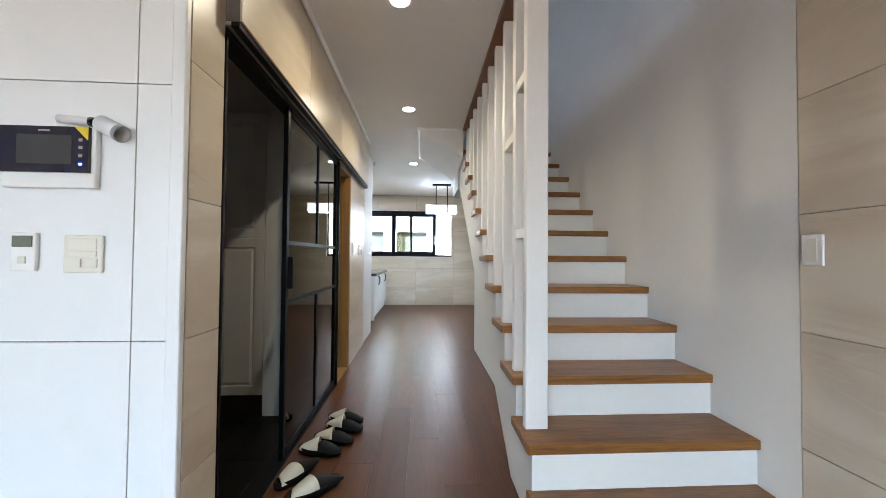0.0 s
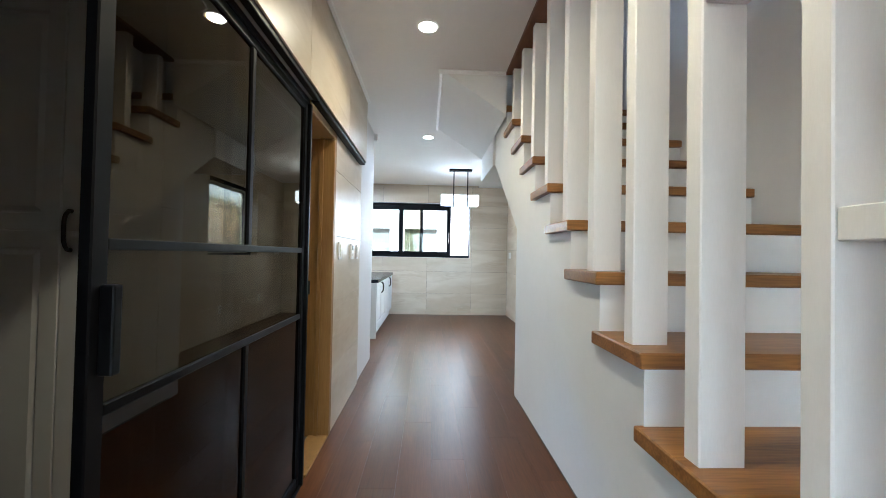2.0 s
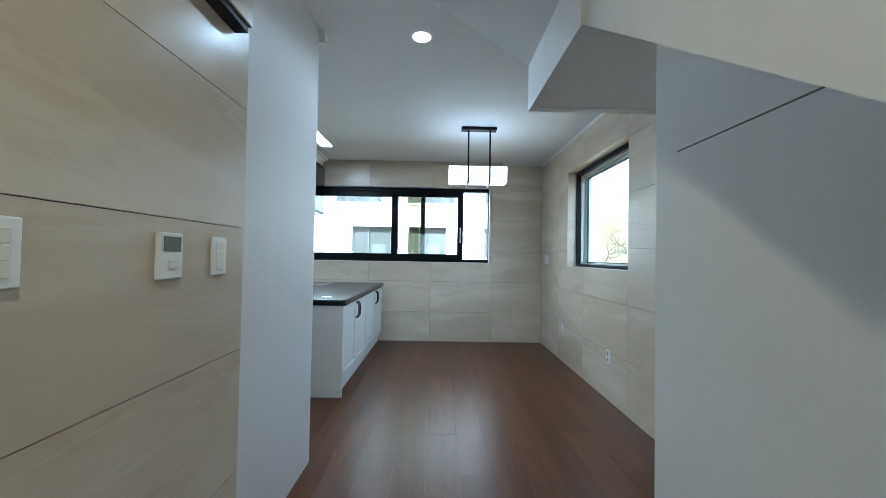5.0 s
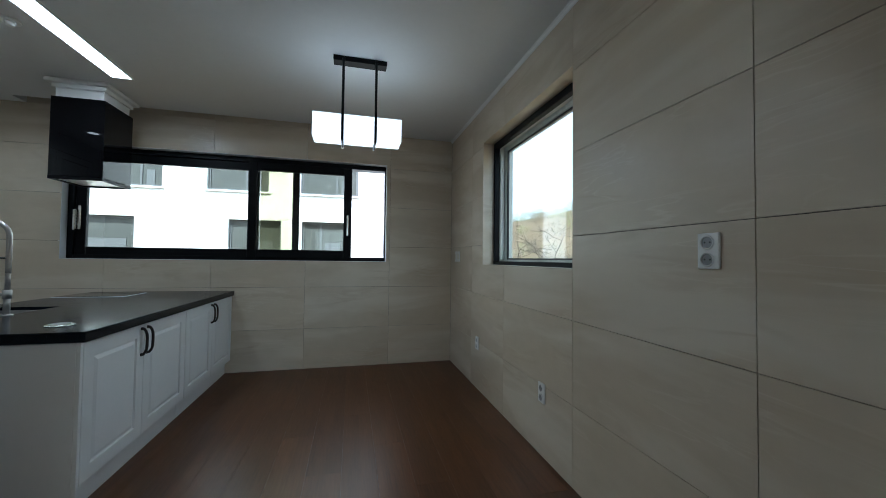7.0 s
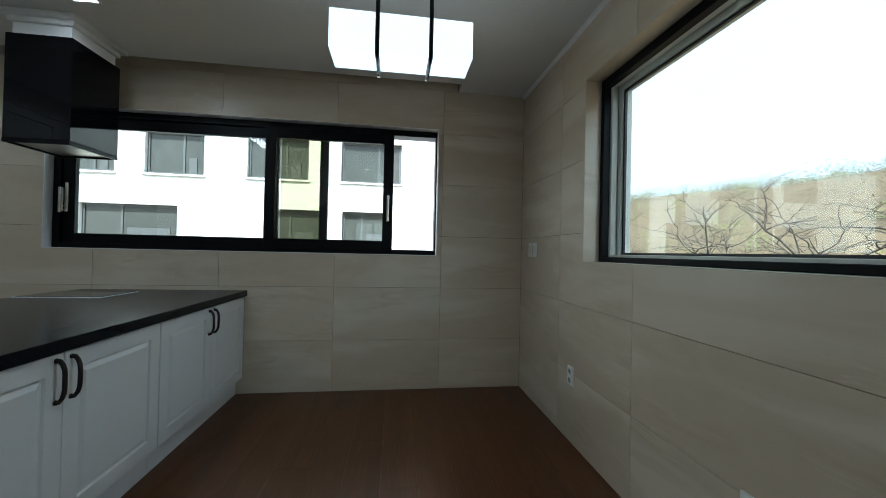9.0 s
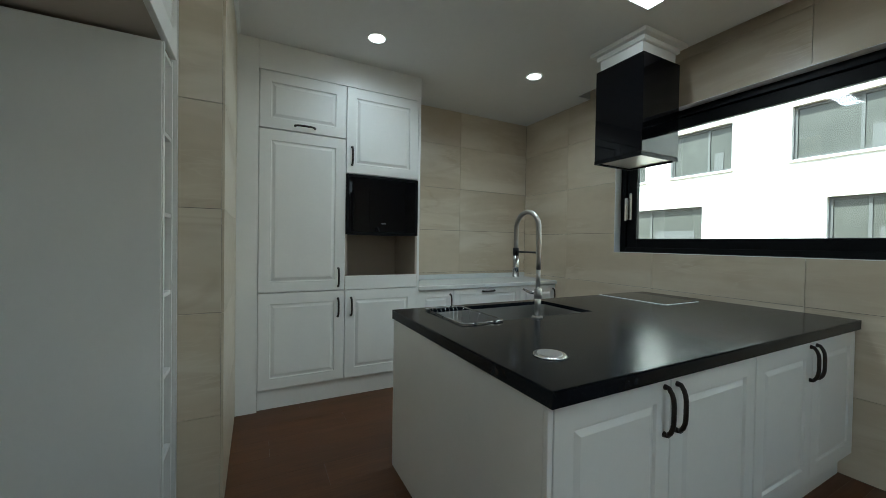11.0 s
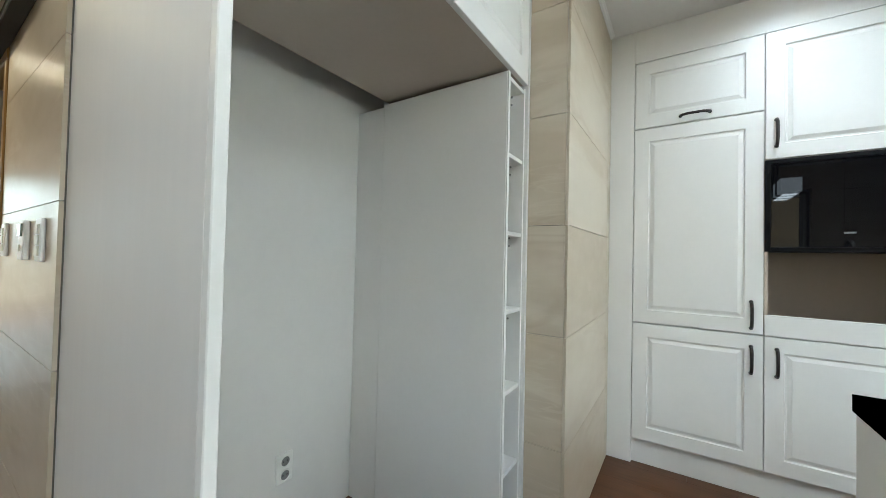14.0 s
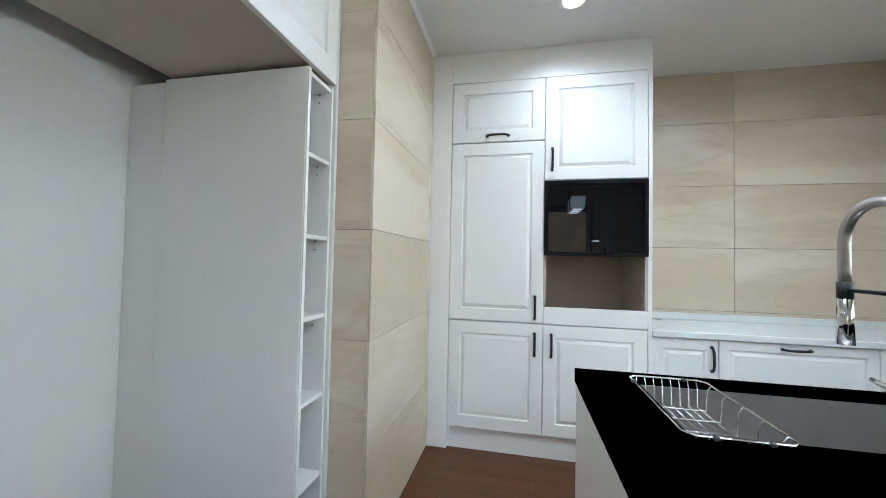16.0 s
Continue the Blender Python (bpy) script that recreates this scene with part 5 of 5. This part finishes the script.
for rx in (0.395, 0.615):
    bm = bmesh.new()
    tube(bm, [(rx, 6.418, CEIL - 0.034), (rx, 6.412, 2.2), (rx, 6.402, 2.185), (rx, 6.402, 1.998), (rx, 6.407, 1.989), (rx, 6.42, 1.986), (rx, 6.585, 1.986)], 0.009, 10)
    part("rod", bm, BLACK, pend, "black metal rod")
    bm = bmesh.new()
    tube(bm, [(rx, 6.585, 1.986), (rx, 6.605, 1.986)], 0.0095, 10)
    part("rod_tip", bm, CHROME, pend, "chrome rod tip")
    box_part("arm", (rx - 0.008, rx + 0.008, 6.41, 6.47, CEIL - 0.05, CEIL - 0.033), BLACK, pend, 0.002)
box_part("shade", (0.20, 0.794, 6.412, 6.588, 1.998, 2.158), SHADE, pend, 0.004, "glowing white acrylic shade")

# ---------------------------------------------------------------- outside
GZ = -1.2
bm = bmesh.new()


def hill(x, y):
    """Ground height: flat round the house, a wooded slope to the east."""
    d = max(0.0, x - 16 + 0.28 * (y - 10))
    h = 17 * (1 + 0.6 * min(1.0, max(0.0, (22 - y) / 25))) * (1 - math.exp(-d / 36)) + 1.6 * noise.noise((x * 0.05, y * 0.05, 0.3)) * min(1, d / 10)
    return GZ + h * min(1.0, max(0.0, 1.25 - max(0, abs(y) - 60) / 160))


xs = [-1200, -400, -150, -60, -20, 4, 8, 12, 14] + [16 + 2.2 * k for k in range(32)] + [95, 120, 160, 240, 500, 1200]
ys = [-1200, -400, -150, -90, -60] + [-40 + 3 * k for k in range(46)] + [110, 150, 250, 500, 1200]
vg = [[bm.verts.new((x, y, hill(x, y))) for y in ys] for x in xs]
for i in range(len(xs) - 1):
    for j in range(len(ys) - 1):
        bm.faces.new((vg[i][j], vg[i + 1][j], vg[i + 1][j + 1], vg[i][j + 1])).smooth = True
tagged(new("ground", mesh_of("ground", bm, EARTH)), "dry brown ground rising to a hill", "ground", "", "structure")

house = thing("neighbour_house", (-3, 15, GZ), "white rendered house with rows of windows", "house")
HB = (-16.0, 5.6, 15.0, 24.0)
UP = [(-10.6, -9.2), (-7.9, -6.54), (-5.85, -4.45), (-3.4, -1.85), (-1.0, 0.62), (1.63, 2.1)]
LO = [(-10.5, -8.9), (-7.3, -5.05), (-2.85, -1.5), (-0.95, 0.35), (1.63, 2.1)]
holes = [(a, b, 3.02, 4.12) for a, b in UP] + [(a, b, 1.2, 2.22) for a, b in LO]
bm = bmesh.new()
for b in wall_boxes(1, 15.0, 15.25, HB[0], HB[1], GZ - 0.5, 10.2, holes):
    box(bm, *b)
for b in ((HB[0], HB[1], 23.75, 24.0, GZ - 0.5, 10.2), (HB[0], HB[0] + 0.25, 15.25, 23.75, GZ - 0.5, 10.2), (HB[1] - 0.25, HB[1], 15.25, 23.75, GZ - 0.5, 10.2)):
    box(bm, *b)
part("wall", bm, FACADE, house)
box_part("roof", (HB[0] - 0.15, HB[1] + 0.15, 14.85, 24.15, 10.2, 10.45), ROOF, house, 0.01)
for a, b, c, d in holes:
    fr = bars("window", 1, 15.10, 15.16, a, b, c, d, 0.06, FAR_FRAME, house, "grey framed window", 0.0)
    if b - a > 1:
        bm = bmesh.new()
        f = 0.4 if c < 2 else 0.62
        box(bm, a + (b - a) * f - 0.025, a + (b - a) * f + 0.025, 15.105, 15.128, c + 0.06, d - 0.06)
        part("mullion", bm, FAR_FRAME, fr)
        bm = bmesh.new()
        box(bm, a + (b - a) * f + 0.12, b - 0.22, 15.112, 15.127, c + 0.055, c + (d - c) * 0.42)
        part("inner_sash", bm, FAR_FRAME, fr, "dark lower inner window")
    bm = bmesh.new()
    box(bm, a + 0.05, b - 0.05, 15.13, 15.14, c + 0.05, d - 0.05)
    part("pane", bm, FAR_GLASS, fr)
    box_part("sill", (a - 0.05, b + 0.05, 14.96, 15.1, c - 0.05, c), FACADE, fr, 0.005)

rng = random.Random(4)


def branch(bm, p, way, length, r, depth):
    """A bent limb with side limbs."""
    pts, q, w = [p], p.copy(), way.copy()
    for _ in range(6):
        w = (w + Vector((rng.uniform(-0.42, 0.42), rng.uniform(-0.42, 0.42), rng.uniform(-0.3, 0.24)))).normalized()
        q = q + w * length / 6
        pts.append(q.copy())
    tube(bm, pts, r, 6 if depth > 2 else 4, r * 0.5)
    if depth:
        for _ in range(4):
            k = rng.randint(2, 6)
            side = Vector((rng.uniform(-1, 1), rng.uniform(-1, 1), rng.uniform(-0.1, 0.4))).normalized()
            branch(bm, pts[k], (w * 0.5 + side).normalized(), length * rng.uniform(0.48, 0.68), r * 0.55, depth - 1)


for tx, ty, th_ in ((7.4, 9.6, 2.3), (8.6, 10.6, 2.6), (6.9, 11.0, 2.3), (9.6, 9.2, 2.8), (7.8, 12.2, 2.3), (10.5, 12.0, 2.7), (13.5, 12.5, 3.0), (6.7, 15.2, 2.5), (8.4, 17.4, 3.0)):
    tree = thing("bare_tree", (tx, ty, hill(tx, ty)), "leafless tree with crooked grey branches", "tree", "bare trees on the slope")
    bm = bmesh.new()
    branch(bm, Vector((tx, ty, hill(tx, ty) - 0.2)), Vector((rng.uniform(-0.2, 0.2), rng.uniform(-0.2, 0.2), 1)).normalized(), th_ * 1.22, 0.06, 4)
    part("trunk", bm, BARK, tree)


def leaf_clump(bm, c, r, n, size):
    for _ in range(n):
        d = Vector((rng.gauss(0, 1), rng.gauss(0, 1), rng.gauss(0, 1))).normalized() * r * rng.uniform(0.3, 1.0) ** 0.6
        d.z *= 0.8
        a = Vector((rng.uniform(-1, 1), rng.uniform(-1, 1), rng.uniform(-1, 1))).normalized() * size
        b = a.orthogonal().normalized() * size * rng.uniform(0.3, 0.6)
        p = c + d
        bm.faces.new([bm.verts.new(q) for q in (p - a, p + b, p + a, p - b)])


for sx, sy, r, m, lab in ((6.3, 11.9, 0.8, LEAF, "green evergreen shrub"), (7.3, 12.7, 0.8, LEAF, "green evergreen shrub"), (13.5, 10.0, 1.1, LEAF, "green evergreen shrub"), (12.0, 8.0, 1.0, DRY_LEAF, "dry brown shrub")):
    shrub = thing("shrub", (sx, sy, hill(sx, sy)), lab + " on the slope", "shrub", "shrubs on the slope")
    bm = bmesh.new()
    for _ in range(24):
        c = Vector((sx + rng.uniform(-r, r), sy + rng.uniform(-r, r), hill(sx, sy) + rng.uniform(0.3, 1.0) * r * 2.6))
        leaf_clump(bm, c, 0.36, 240, 0.028)
    part("leaves", bm, m, shrub)
    bm = bmesh.new()
    tube(bm, [(sx, sy, hill(sx, sy) - 0.1), (sx, sy, hill(sx, sy) + r)], 0.04, 6, 0.02)
    part("stem", bm, BARK, shrub)
for nm, m, seed, count in (("hill_scrub", DRY_LEAF, 5, 1000), ("hill_evergreens", LEAF, 6, 330)):
    rng = random.Random(seed)
    bm = bmesh.new()
    for _ in range(count):
        x, y = rng.uniform(9, 85), rng.uniform(-20, 75)
        if x - 16 + 0.28 * (y - 10) < 1:
            continue
        s = rng.uniform(0.7, 1.8)
        leaf_clump(bm, Vector((x, y, hill(x, y) + s * 0.5)), s, 170 if x < 50 else 70, 0.075 if x < 50 else 0.14)
    tagged(new(nm, mesh_of(nm, bm, m)), "scrub and low trees covering the far hillside", "scrub", "", "stuff")

# ---------------------------------------------------------------- floor of planks
floor = solid("floor", [(LW - 0.01, RW + T, 0.54, FW + T, -0.15, -0.012), (BX - T, LW - 0.01, 4.0, FW + T, -0.15, -0.012), (WEST, RW + T, SOUTH, 0.54, -0.15, -0.012)], GROUT, "red-brown laminate plank floor through corridor and kitchen", "floor")
rng = random.Random(11)
PW, PL = 0.19, 1.2
plank_meshes = {}


def plank(a, b, c, d):
    key = (round(b - a, 3), round(d - c, 3))
    if key not in plank_meshes:
        bm = bmesh.new()
        box(bm, 0.0004, b - a - 0.0004, 0.0004, d - c - 0.0004, -0.011, 0.0)
        plank_meshes[key] = mesh_of("plank", bm, FLOOR_WOOD)
    ob = new("plank", plank_meshes[key])
    ob.parent = floor
    ob.location = (a, c, 0)


rest = bmesh.new()
col = 0
x = BX
while x < RW:
    xe = min(x + PW, RW)
    y_lo, y_hi = (0.54 if xe > LW + 0.02 else 4.06), FW
    if y_lo < 1 and x < LW:
        plank(x, LW, 4.06, 5.2)
        plank(x, LW, 5.2, 6.4)
        plank(x, LW, 6.4, 7.6)
        plank(x, LW, 7.6, FW)
    y = y_lo - (col * 0.47) % PL
    while y < y_hi:
        a, b = max(y, y_lo), min(y + PL, y_hi)
        if b - a > 0.02:
            plank(max(x, LW) if y_lo < 1 else x, xe, a, b)
        y += PL
    x, col = xe, col + 1
x = WEST
while x < RW:
    xe = min(x + PW, RW)
    box(rest, x + 0.0004, xe - 0.0004, SOUTH, 0.539, -0.011, 0.0)
    x = xe
tagged(part("planks_living", rest, FLOOR_WOOD, floor), "", "", "", "stuff")
